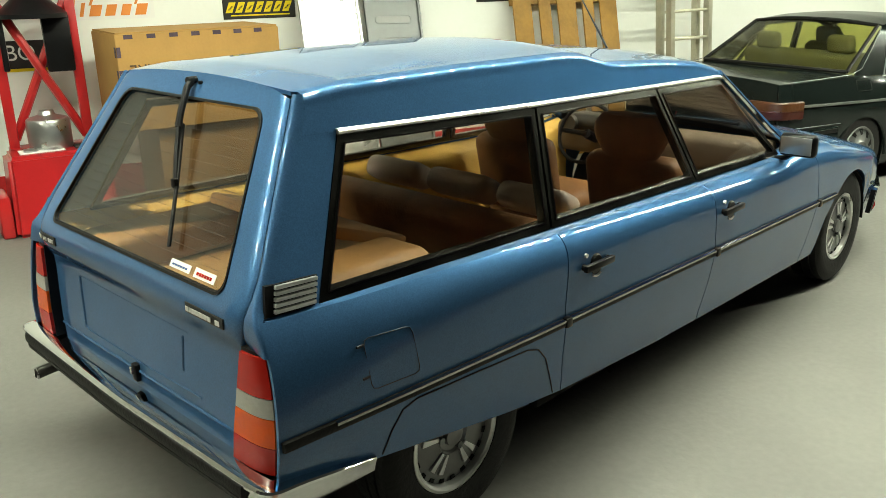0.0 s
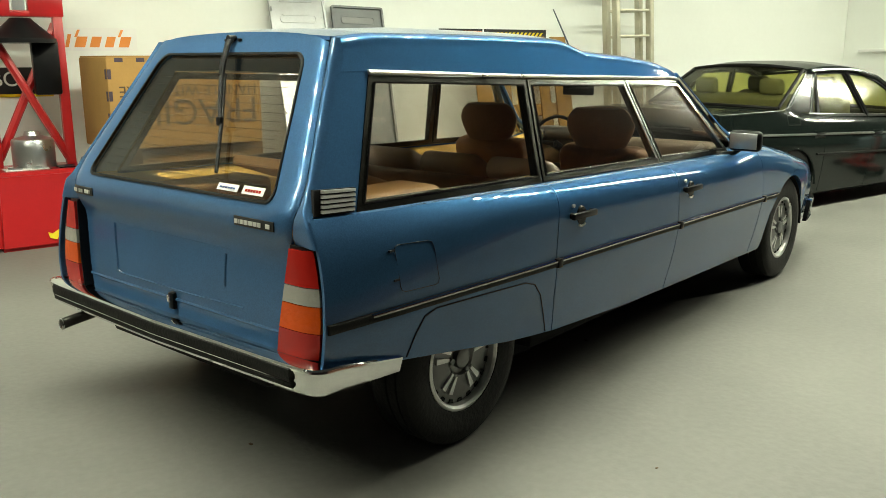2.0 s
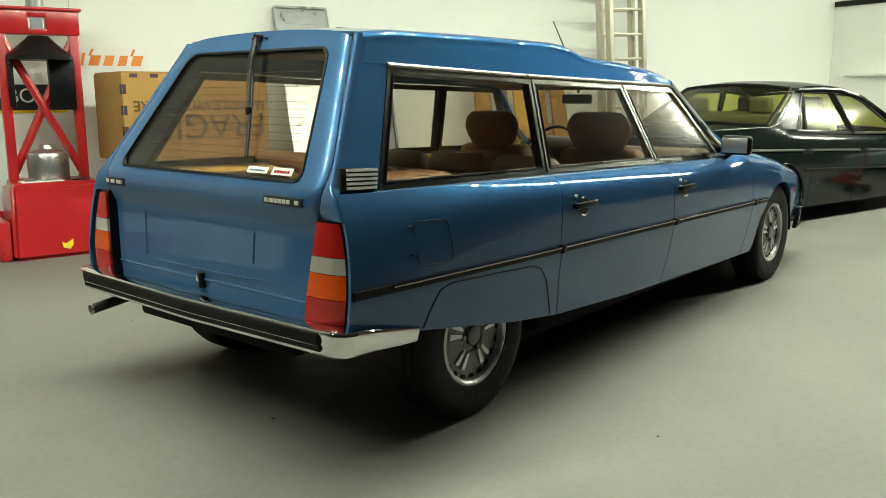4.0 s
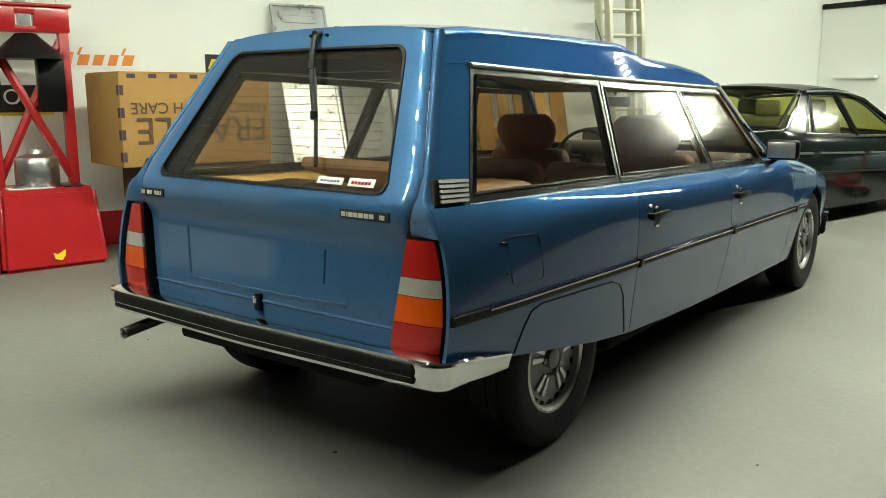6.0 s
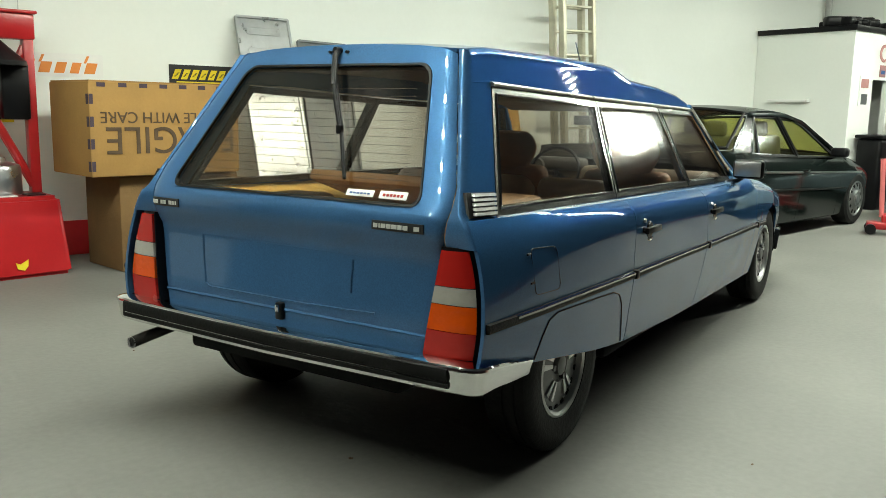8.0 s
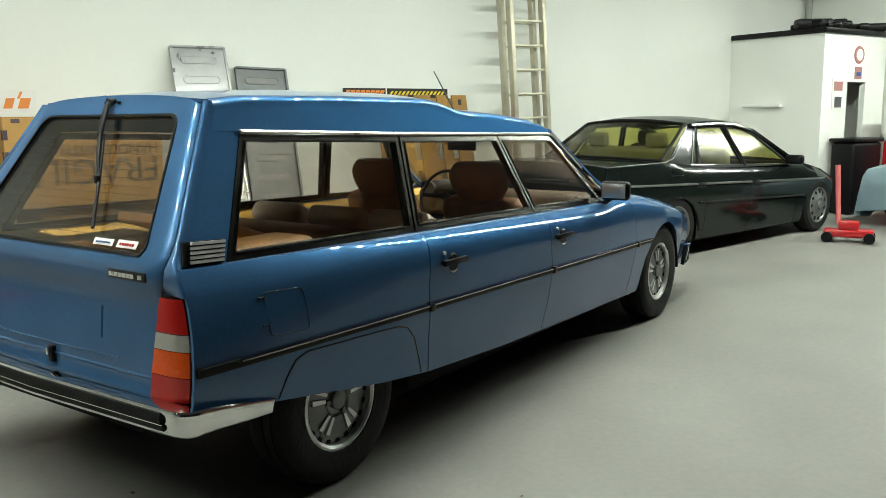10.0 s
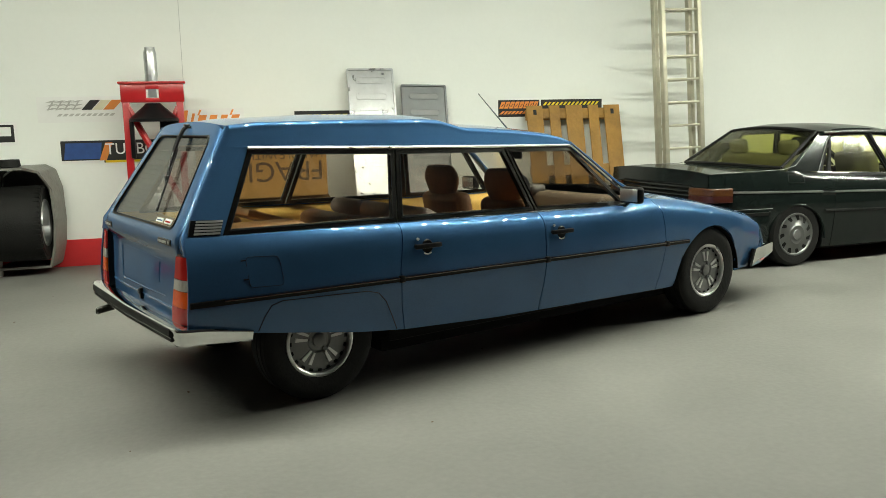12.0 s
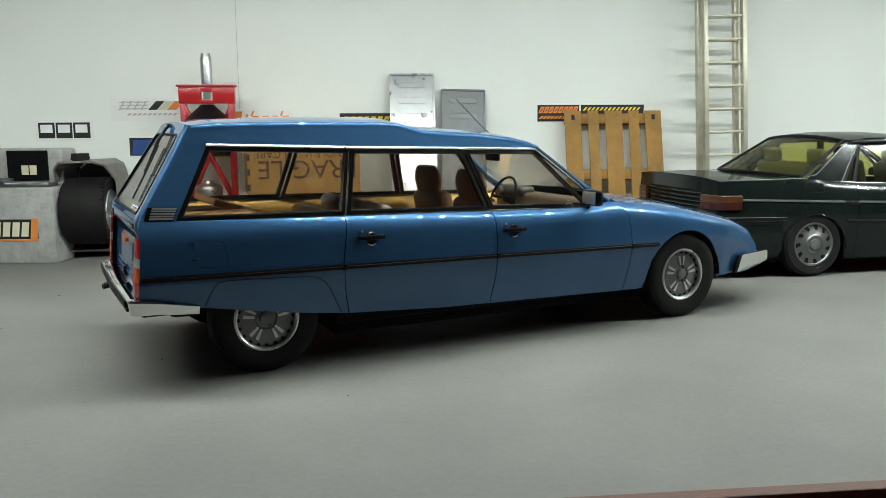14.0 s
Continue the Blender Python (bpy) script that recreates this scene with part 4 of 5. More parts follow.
def edgy(u):
    """From -1 to 1 with short steps towards both ends."""
    return math.sin(math.pi / 2 * math.sin(math.pi / 2 * (2 * u - 1)))


gate = part("tailgate", join(
    sheet(lambda u, v: (lambda t, z: (gate_x(t * gate_half(z), z), t * gate_half(z), z))(edgy(u), lerp(0.482, Z0, v)), 44, 22, 0.012),
    *[sheet(lambda u, v, s=s: (lambda z: (lambda y: (gate_x(y, z), y, z))(s * lerp(glass_half(z), gate_half(z), 1 - (1 - u) ** 2.2)))(lerp(Z0, Z1, (v if v in (0, 1) else 0.5 - 0.5 * math.cos(math.pi * v)))), 16, 28, 0.012) for s in (-1, 1)],
    sheet(lambda u, v: (lambda t: (lambda z: (gate_x(t * gate_half(z), z), t * gate_half(z), z))(lerp(Z1, 1.452 - 0.019 * t * t - 0.022 * abs(t) ** 10, v)))(edgy(u)), 48, 6, 0.012)), BLUE, estate, "blue tailgate with pressed panel")


def glass_outline(extra=0.0, n=26):
    zs = [lerp(Z0 - extra, Z1 + extra, 0.5 - 0.5 * math.cos(math.pi * i / n)) for i in range(n + 1)]
    hw = [glass_half(min(Z1, max(Z0, lerp(Z0, Z1, (z - Z0 + extra) / (Z1 - Z0 + 2 * extra))))) + extra for z in zs]
    return [(w, z) for w, z in zip(hw, zs)] + [(-w, z) for w, z in zip(hw[::-1], zs[::-1])]


part("window_seal", ring(glass_outline(0.003), glass_outline(-0.004), lambda y, z, d: (gate_x(y, z, 0.005) + d, y, z), 0.012), RUBBER, gate, "black rubber seal")
rear_glass = part("rear_window", sheet(lambda u, v: (lambda z: (lambda y: (gate_x(y, z, -0.006), y, z))(lerp(-1, 1, u) * (glass_half(z) - 0.004)))(lerp(Z0 + 0.004, Z1 - 0.004, 0.5 - 0.5 * math.cos(math.pi * v))), 20, 26, 0.005), GLASS, gate, "clear rear window with heating wires")
rear_glass.visible_shadow = False
for k in range(13):
    z = 0.985 + 0.026 * k
    w = glass_half(z) - 0.06
    part("heating_wire", tube([(gate_x(y, z, -0.010), y, z) for y in [lerp(-w, w, i / 8) for i in range(9)]], 0.0007, 4), LINER, rear_glass)
for y0, y1, z0, z1, c, nm in ((-0.365, -0.258, 0.958, 0.978, PBLUE, "blue"), (-0.492, -0.388, 0.957, 0.980, LRED, "red")):
    stk = part("window_sticker", sheet(lambda u, v: (lambda y, z: (gate_x(y, z, 0.001), y, z))(lerp(y0, y1, u), lerp(z0, z1, v)), 4, 2, 0.002), WHITE, rear_glass, "white sticker with a %s mark" % nm)
    for k in range(6):
        ya, yb = lerp(y0 + 0.012, y1 - 0.012, (k + 0.12) / 6), lerp(y0 + 0.012, y1 - 0.012, (k + 0.85) / 6)
        part("mark", sheet(lambda u, v: (lambda y, z: (gate_x(y, z, 0.003), y, z))(lerp(ya, yb, u), lerp(z0 + 0.007, z1 - 0.008, v)), 1, 1, 0.001), c, stk)
# pressed panel lines, lock, badges
lines = [[(0.40, 0.768), (0.392, 0.70), (0.375, 0.595), (0.35, 0.584), (-0.10, 0.584), (-0.39, 0.592)], [(-0.292, 0.752), (-0.290, 0.70), (-0.290, 0.645)]]
for ln in lines:
    part("pressing", tube([(gate_x(y, z, 0.0), y, z) for y, z in ln], 0.0045, 5), BLUE, gate)
part("pressing", tube([(gate_x(y, 0.55, 0.0), y, 0.55) for y in [lerp(0.585, -0.585, i / 10) for i in range(11)]], 0.006, 6), BLUE, gate)
part("pressing", tube([(gate_x(y, 0.765, 0.0), y, 0.768) for y in [lerp(0.4, -0.32, i / 10) for i in range(11)]], 0.0025, 5), BLUE, gate)
lk = part("gate_lock", join(box(gate_x(-0.01, 0.55) - 0.016, gate_x(-0.01, 0.55) + 0.01, -0.010, 0.022, 0.515, 0.575, 0.006)), BLACK, gate, "black gate lock")
part("keyhole", box(gate_x(-0.01, 0.55) - 0.025, gate_x(-0.01, 0.55) - 0.018, -0.002, 0.014, 0.543, 0.569, 0.003), CHROME, lk, "chrome key barrel")


def badge(y0, y1, z0, z1, bars):
    b = part("badge", sheet(lambda u, v: (lambda y, z: (gate_x(y, z, 0.004), y, z))(lerp(y0, y1, u), lerp(z0, z1, v)), 5, 2, 0.006), PBLACK, gate, "black badge with silver marks")
    for a, c in bars:
        part("mark", sheet(lambda u, v: (lambda y, z: (gate_x(y, z, 0.0085), y, z))(lerp(lerp(y0, y1, a), lerp(y0, y1, c), u), lerp(lerp(z0, z1, 0.26), lerp(z0, z1, 0.72), v)), 2, 1, 0.002), PALE, b)


badge(0.640, 0.490, 0.862, 0.892, ((0.06, 0.15), (0.17, 0.27), (0.38, 0.46), (0.49, 0.57), (0.68, 0.76), (0.79, 0.86), (0.90, 0.94)))
badge(-0.388, -0.578, 0.864, 0.893, ((0.05, 0.13), (0.155, 0.18), (0.20, 0.29), (0.31, 0.39), (0.41, 0.51), (0.53, 0.61), (0.63, 0.72), (0.84, 0.94)))
# wiper hanging from the top of the gate
def on_gate(y, z, d):
    return (gate_x(y, z, d), y, z)


part("rear_wiper", join(tube([on_gate(0.002, 1.433, 0.012), on_gate(-0.006, 1.41, 0.026), on_gate(-0.04, 1.345, 0.034), on_gate(-0.060, 1.305, 0.034)], 0.011, 8), cyl(on_gate(0.002, 1.43, 0.0), on_gate(0.002, 1.43, 0.03), 0.012, n=12),
                             tube([on_gate(-0.060, 1.308, 0.034), on_gate(-0.10, 1.240, 0.030), on_gate(-0.15, 1.160, 0.022)], 0.008, 6),
                             tube([on_gate(-0.055, 1.31, 0.018), on_gate(-0.15, 1.165, 0.018), on_gate(-0.242, 1.008, 0.018)], 0.0065, 6),
                             box(gate_x(-0.15, 1.155, 0.028), gate_x(-0.15, 1.155, 0.012), -0.162, -0.138, 1.145, 1.175, 0.004)), BLACK, gate, "black rear wiper")
for y in (0.040, -0.036):
    part("wiper_bolt", cyl((gate_x(y, 1.425, 0.012), y, 1.425), (gate_x(y, 1.425), y, 1.425), 0.0055, n=10), BLACK, gate)
# body corners beside the gate, above the lamps
for sg in (-1, 1):
    def corner(u, v):
        z = lerp(0.832, 1.425, v)
        xa = rear_edge(z) + rounding(z)
        a = Vector((xa, sg * (lean(z) + 0.002 - 0.02 * max(0.0, -xa) if z > 0.915 else flank(xa, z)), z))
        b = Vector((gate_x(gate_half(z), z, 0.0), sg * (gate_half(z) + 0.003), z))
        c = Vector((min(a.x, b.x) - 0.010, a.y - sg * 0.002, z))
        p, q = c.lerp(a, min(1.0, (0.018 + 0.8 * rounding(z)) / max(0.001, (a - c).length))), c.lerp(b, 0.020 / max(0.021, (b - c).length))
        if u < 0.2:
            return a.lerp(p, u / 0.2)
        if u > 0.8:
            return q.lerp(b, (u - 0.8) / 0.2)
        k = (u - 0.2) / 0.6
        return (1 - k) ** 2 * p + 2 * k * (1 - k) * c + k * k * q
    part("rear_corner", sheet(corner, 28, 24, 0.01), BLUE, estate)
    # tail lamps in four lenses
    bounds = (0.507, 0.587, 0.666, 0.719, 0.826)

    def lamp_y(z):
        return table(z, (0.487, 0.596), (0.826, 0.643)) , flank(-0.70, z) - 0.032

    def lens(z0, z1, grow=0.0, dx=0.0):
        def fn(u, v):
            z = lerp(z0, z1, v)
            a, b = lamp_y(z)
            y = lerp(a - 1.5 * grow, b + 2.5 * grow, u)
            return (rear_edge(z) - 0.012 - dx + (0.034 if grow else 0.022) * u ** 4, sg * y, z)
        return sheet(fn, 8, 3, 0.055 if grow else 0.02)
    lamp = part("tail_lamp", lens(0.500, 0.833, 0.004, -0.010), BLACK, estate, "tall tail lamp in a black surround")
    for (z0, z1), m_, nm in zip(zip(bounds, bounds[1:]), (LRED, LORANGE, LWHITE, LRED), ("red lens", "orange lens", "clear lens", "red lens")):
        part("lens", lens(z0 + 0.0012, z1 - 0.0012), m_, lamp, nm)


for sg in (-1, 1):
    part("gate_jamb", box(-0.636, -0.626, sg * 0.62 - 0.06, sg * 0.62 + 0.06, 0.49, 0.80), UNDER, estate)


# bumpers
def bumper_path(pts, n=5):
    """Plan points (x, y, z) rounded at their corners, with outward vectors."""
    out = []
    for i in range(len(pts)):
        if i in (0, len(pts) - 1):
            out.append(Vector(pts[i]))
            continue
        a, b, c = Vector(pts[i - 1]), Vector(pts[i]), Vector(pts[i + 1])
        r = 0.042
        p, q = b + (a - b).normalized() * r, b + (c - b).normalized() * r
        out += [(1 - u) ** 2 * p + 2 * u * (1 - u) * b + u * u * q for u in [j / n for j in range(n + 1)]]
    res = []
    for i, p in enumerate(out):
        d = out[min(i + 1, len(out) - 1)] - out[max(i - 1, 0)]
        res.append((p, Vector((d.y, -d.x, 0)).normalized()))
    return res


SEC = [(-0.035, -0.050), (-0.006, -0.050), (0.001, -0.047), (0.004, -0.040), (0.0075, -0.014), (0.013, 0.014), (0.0160, 0.024), (0.0150, 0.031), (0.010, 0.036), (-0.004, 0.040), (-0.035, 0.042)]
BACK = [(-0.745, 0.70, 0.467), (-0.755, 0, 0.462), (-0.745, -0.71, 0.467)]
rb = part("rear_bumper", sweep(bumper_path([(-0.388, 0.782, 0.412), (-0.535, 0.791, 0.442), (-0.64, 0.7925, 0.461), (-0.739, 0.793, 0.470)] + BACK + [(-0.739, -0.808, 0.470), (-0.64, -0.8075, 0.461), (-0.535, -0.807, 0.442), (-0.388, -0.795, 0.412)]), SEC, size=lambda p: table(p[0], (-0.705, 1.0), (-0.585, 0.86), (-0.435, 0.72), (-0.39, 0.64))), CHROME, estate, "chrome rear bumper with black rubber strip", angle=24)
part("rubber_strip", sweep(bumper_path([(-0.7445, 0.718, 0.4675)] + BACK[:2] + [(-0.7447, -0.718, 0.4672)]), [(-0.01, -0.034), (0.010, -0.034), (0.0145, -0.031), (0.0155, -0.020), (0.012, -0.017), (0.012, -0.013), (0.019, -0.010), (0.0215, 0.0), (0.0215, 0.018), (0.019, 0.026), (0.014, 0.030), (-0.01, 0.030)]), RUBBER, rb, "black rubber strip", angle=24)
part("bright_line", tube([(p + o * 0.0125 + Vector((0, 0, -0.015))) for p, o in bumper_path([(-0.7445, 0.715, 0.4675)] + BACK[:2] + [(-0.7447, -0.715, 0.4672)])], 0.0016, 6), CHROME, rb, "thin bright line")
part("bumper_shelf", sheet(lambda u, v: (lerp(-0.750, -0.63, v) - 0.008 * (1 - (2 * u - 1) ** 2), lerp(-0.74, 0.74, u), lerp(0.484, 0.496, v)), 10, 3, 0.008), CHROME, rb)
part("apron", box(-0.72, -0.60, -0.72, 0.72, 0.425, 0.48, 0.01), UNDER, estate)
nose_bumper = part("front_bumper", box(3.98, 4.12, -0.645, 0.645, 0.318, 0.404, 0.014), CHROME, estate, "chrome front bumper")
for sg in (-1, 1):
    def cheek(u, v, d, sg=sg):
        return (u - 0.05 * (v - 0.35) - d * 0.25, sg * (table(u, (3.62, 0.770), (3.80, 0.740), (4.11, 0.632)) + 0.10 * (v - 0.35) + d), v)
    part("bumper_end", slab([(3.668, 0.282), (3.80, 0.292), (4.105, 0.322), (4.125, 0.335), (4.118, 0.404), (4.10, 0.412), (3.80, 0.417), (3.728, 0.417), (3.712, 0.408)], cheek, 0.03), CHROME, nose_bumper)
    # black piece along the rear end of each bumper side
    part("black_end", slab([(3.635, 0.276), (3.668, 0.282), (3.712, 0.408), (3.695, 0.412), (3.685, 0.405)], lambda u, v, d: cheek(u, v, d - 0.004), 0.03), RUBBER, nose_bumper)
# exhaust, underside
PIPE = mat("dark_steel", (0.045, 0.043, 0.04), 0.4, 0.6, vary=0.2)
part("exhaust_pipe", tube([(-0.42, 0.60, 0.405), (-0.60, 0.648, 0.375), (-0.76, 0.69, 0.338)], 0.022, 12), PIPE, estate, "grey exhaust tail pipe")
part("pipe_rim", tube([(-0.761, 0.690 + 0.0195 * math.cos(a), 0.338 + 0.0195 * math.sin(a)) for a in [2 * math.pi * k / 18 for k in range(18)]], 0.0035, 6, True), ALU, estate, "bright pipe rim")
part("exhaust_mouth", cyl((-0.762, 0.692, 0.338), (-0.764, 0.693, 0.338), 0.017, n=12), UNDER, estate)
part("underbody", join(box(0.45, 3.3, -0.60, 0.60, 0.135, 0.34, 0.03), box(-0.50, 0.5, -0.50, 0.50, 0.32, 0.50, 0.03), box(0.42, 2.66, -0.745, 0.745, 0.235, 0.33, 0.02), box(-0.66, -0.10, -0.48, 0.48, 0.335, 0.46, 0.02), cyl((0, -0.62, 0.3), (0, 0.62, 0.3), 0.05), box(-0.1, 0.45, -0.4, 0.4, 0.2, 0.33, 0.02), box(3.5, 4.02, -0.60, 0.60, 0.29, 0.40, 0.03)), UNDER, estate, "matt black underside")
# bonnet, nose, windscreen


def bonnet(u, v):
    x = lerp(2.50, 4.09, u)
    t = lerp(-1, 1, v)
    w = shoulder(x) - 0.001
    back = 0.10 * (1 - t * t) * max(0.0, 1 - (x - 2.5) / 0.5)
    zz = belt(x) + table(x, (2.5, 0.035), (3.3, 0.05), (3.9, 0.05), (4.1, 0.09)) * (1 - abs(t) ** 2.6)
    return (x + back, w * t, zz)


part("bonnet", sheet(bonnet, 44, 24, 0.012), BLUE, estate, "sloping blue bonnet")
part("nose", sheet(lambda u, v: (4.09 + 0.03 * (1 - (2 * u - 1) ** 2), lerp(-0.46, 0.46, u), lerp(0.28, belt(4.09) + 0.09 * (1 - abs(2 * u - 1) ** 2.6), v)), 16, 6, 0.012), BLUE, estate)


def screen_pt(t, v, d=0.0):
    top = Vector((1.955 + 0.06 * (1 - t * t), t * 0.565, 1.262 + 0.035 * (1 - t * t)))
    bot = Vector((2.47 + 0.12 * (1 - t * t), t * 0.70, 0.892 + 0.025 * (1 - t * t)))
    return top.lerp(bot, v) + Vector((d * 0.6, 0, d * 0.8))


ws = part("windscreen", sheet(lambda u, v: screen_pt(lerp(-1, 1, u), v), 16, 8, 0.006), GLASS, estate, "curved clear windscreen")
ws.visible_shadow = False
for sg in (-1, 1):
    part("front_pillar", tube([(1.93, sg * 0.575, 1.268), (2.10, sg * 0.622, 1.135), (2.28, sg * 0.675, 0.99), (2.47, sg * 0.712, 0.885)], 0.020, 8), BLUE, estate)
    part("pillar_trim", tube([(1.93, sg * 0.592, 1.262), (2.10, sg * 0.640, 1.125), (2.28, sg * 0.692, 0.975), (2.44, sg * 0.728, 0.868)], 0.010, 6), CHROME, estate, "thin chrome trim")
part("scuttle", sheet(lambda u, v: screen_pt(lerp(-1, 1, u), 0.97 + 0.12 * v, 0.006), 12, 3, 0.01), BLACK, estate)
part("screen_wiper", tube([(2.60, 0.1, 0.925), (2.50, -0.2, 0.945), (2.46, -0.45, 0.95)], 0.008, 6), BLACK, estate, "black wiper arm")
part("inner_mirror", join(box(1.93, 1.95, -0.10, 0.10, 1.155, 1.21, 0.01), cyl((1.95, 0, 1.22), (1.98, 0, 1.29), 0.008)), BLACK, estate, "black inner mirror")
for sg in (-1, 1):
    mr = part("door_mirror", join(box(2.195, 2.255, sg * 0.86 - 0.085, sg * 0.86 + 0.085, 0.875, 0.982, 0.022, 3), tube([(2.23, sg * 0.72, 0.845), (2.235, sg * 0.80, 0.86), (2.225, sg * 0.84, 0.89)], 0.013, 8)), BLACK, estate, "black door mirror")
    part("mirror_glass", box(2.190, 2.194, sg * 0.86 - 0.072, sg * 0.86 + 0.072, 0.888, 0.970, 0.0018), ALU, mr, "silver mirror glass")

# wheels


def wheel(x, y, sg, r=0.318, rim=0.192, w=0.19, group="estate wheels"):
    wh = new("wheel")
    wh.parent = estate
    wh.matrix_basis = pose(x * S, y * S, r * S, 0, 0, 0 if sg > 0 else 180)
    tagged(wh, "black tyre on a silver five-spoke wheel", group=group)
    h = w / 2
    part("tyre", lathe([(rim * 0.98, h * 0.72), (rim * 1.02, h * 0.92), (r * 0.8, h), (r * 0.93, h * 0.95), (r * 0.985, h * 0.80), (r, h * 0.55), (r - 0.006, h * 0.52), (r - 0.006, h * 0.44), (r, h * 0.42), (r, 0.06 * h), (r - 0.006, 0.04 * h), (r - 0.006, -0.04 * h), (r, -0.06 * h), (r, -h * 0.55), (r * 0.985, -h * 0.8), (r * 0.9, -h), (rim, -h * 0.9), (rim * 0.9, -h * 0.4), (rim * 0.98, h * 0.72)], 48), TYRE, wh)
    part("rim", lathe([(rim * 1.0, h * 0.70), (rim * 1.0, h * 0.90), (rim * 0.95, h * 0.93), (rim * 0.90, h * 0.86), (rim * 0.88, h * 0.62)], 48), RIM, wh)
    part("wheel_disc", lathe([(rim * 0.90, h * 0.60), (rim * 0.62, h * 0.66), (rim * 0.35, h * 0.70), (rim * 0.30, h * 0.62), (0, h * 0.62)], 40), RIMG, wh)
    part("hub", lathe([(rim * 0.20, h * 0.60), (rim * 0.19, h * 0.80), (rim * 0.14, h * 0.84), (0, h * 0.85)], 20), RIMG, wh)
    for k in range(5):
        a = 2 * math.pi * k / 5 + math.pi / 2
        for da in (-0.17, 0.17):
            q = [(0.36, -0.030), (0.71, -0.055), (0.71, 0.055), (0.36, 0.030)]
            part("spoke", slab([(c * rim, d * rim) for c, d in q], lambda c, d, e, b=a + da: (c * math.cos(b) - d * math.sin(b), h * 0.80 - 0.10 * h * (c / rim) - e, c * math.sin(b) + d * math.cos(b)), 0.012), RIM, wh)
    for k in range(20):
        a = 2 * math.pi * k / 20
        part("slot", slab([(rim * 0.80, -0.009), (rim * 0.87, -0.011), (rim * 0.87, 0.011), (rim * 0.80, 0.009)], lambda c, d, e, b=a: (c * math.cos(b) - d * math.sin(b), h * 0.655 - e, c * math.sin(b) + d * math.cos(b)), 0.006), UNDER, wh)
    for k in range(3):
        a = 2 * math.pi * k / 3
        part("wheel_nut", cyl((0.055 * math.cos(a), h * 0.6, 0.055 * math.sin(a)), (0.055 * math.cos(a), h * 0.78, 0.055 * math.sin(a)), 0.012, n=6), ALUD, wh)
    return wh


for sg in (-1, 1):
    wheel(0.0, sg * 0.665, sg)
    wheel(3.10, sg * 0.715, sg)
    part("wheel_well", sheet(lambda u, v: (3.10 + 0.365 * math.cos(math.pi * u), sg * lerp(0.55, 0.80, v), 0.29 + 0.365 * math.sin(math.pi * u)), 16, 2, 0.006), UNDER, estate)

# cabin
BTAN = mat("brown_tan_cover", (0.32, 0.165, 0.055), 0.6, vary=0.2, scale=8, bump=0.3)
# paler than the seats: light on the bench tops is put into this colour
LITMAUVE = mat("lit_mauve_leather", (0.60, 0.51, 0.46), 0.5, vary=0.2, scale=9, bump=0.4, bump_scale=45)
part("cabin_floor", box(-0.62, 2.5, -0.70, 0.70, 0.42, 0.46), UNDER, estate)
part("load_floor", box(-0.615, 0.30, -0.66, 0.66, 0.70, 0.74, 0.01), TAN, estate, "tan carpeted load floor")
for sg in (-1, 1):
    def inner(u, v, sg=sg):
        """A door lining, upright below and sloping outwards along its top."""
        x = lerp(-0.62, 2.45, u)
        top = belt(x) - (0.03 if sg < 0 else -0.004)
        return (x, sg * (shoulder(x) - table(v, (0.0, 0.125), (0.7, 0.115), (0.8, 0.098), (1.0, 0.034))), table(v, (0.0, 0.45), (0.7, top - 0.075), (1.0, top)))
    # far lining gets the brightened ochre in place of light, near one plain tan
    part("inner_panel", sheet(inner, 24, 10, 0.01), LITOCHRE if sg > 0 else TAN, estate, "inner side panel, the far one ochre painted bright as if lit")
part("wheel_box", box(-0.56, 0.06, 0.36, 0.62, 0.74, 0.87, 0.03, 3), BTAN, estate, "brown leather wheel box cover")
part("wheel_box", box(-0.56, 0.02, -0.655, -0.42, 0.74, 0.935, 0.045, 3), BTAN, estate, "brown leather wheel box cover")
part("folded_cover", join(moved(box(-0.20, 0.20, -0.34, 0.30, -0.022, 0.022, 0.012), pose(0.0, 0, 0.905, 0, 19, 0))), BTAN, estate, "tan folded load cover")


def seat(x, y, w, headrest=True, back=0.50):
    """A leather seat facing forward with its parts."""
    s = new("seat")
    s.parent = estate
    s.matrix_basis = pose(x * S, y * S, 0.345 * S)
    tagged(s, "brown leather seat")
    part("cushion", box(-0.05, 0.48, -w / 2, w / 2, 0.02, 0.26, 0.06, 3), LEATHER, s)
    part("backrest", moved(box(-0.07, 0.07, -w / 2, w / 2, 0, back, 0.055, 3), pose(-0.02, 0, 0.18, 0, -12, 0)), LEATHER, s)
    if headrest:
        part("headrest", moved(sheet(lambda u, v: (lambda a, h: (math.cos(a) * 0.07 * (1 - 0.45 * h ** 3), math.sin(a) * w * 0.40 * (0.72 + 0.28 * math.sin(min(1.0, h * 1.6) * math.pi / 2)) * (1 - 0.30 * h ** 6), 0.19 * h) if v < 0.95 else (0, 0, 0.192))(2 * math.pi * u, v / 0.9), 28, 20), pose(-0.115, 0, 0.18 + back - 0.01, 0, -8, 0)), LEATHER, s)
    return s


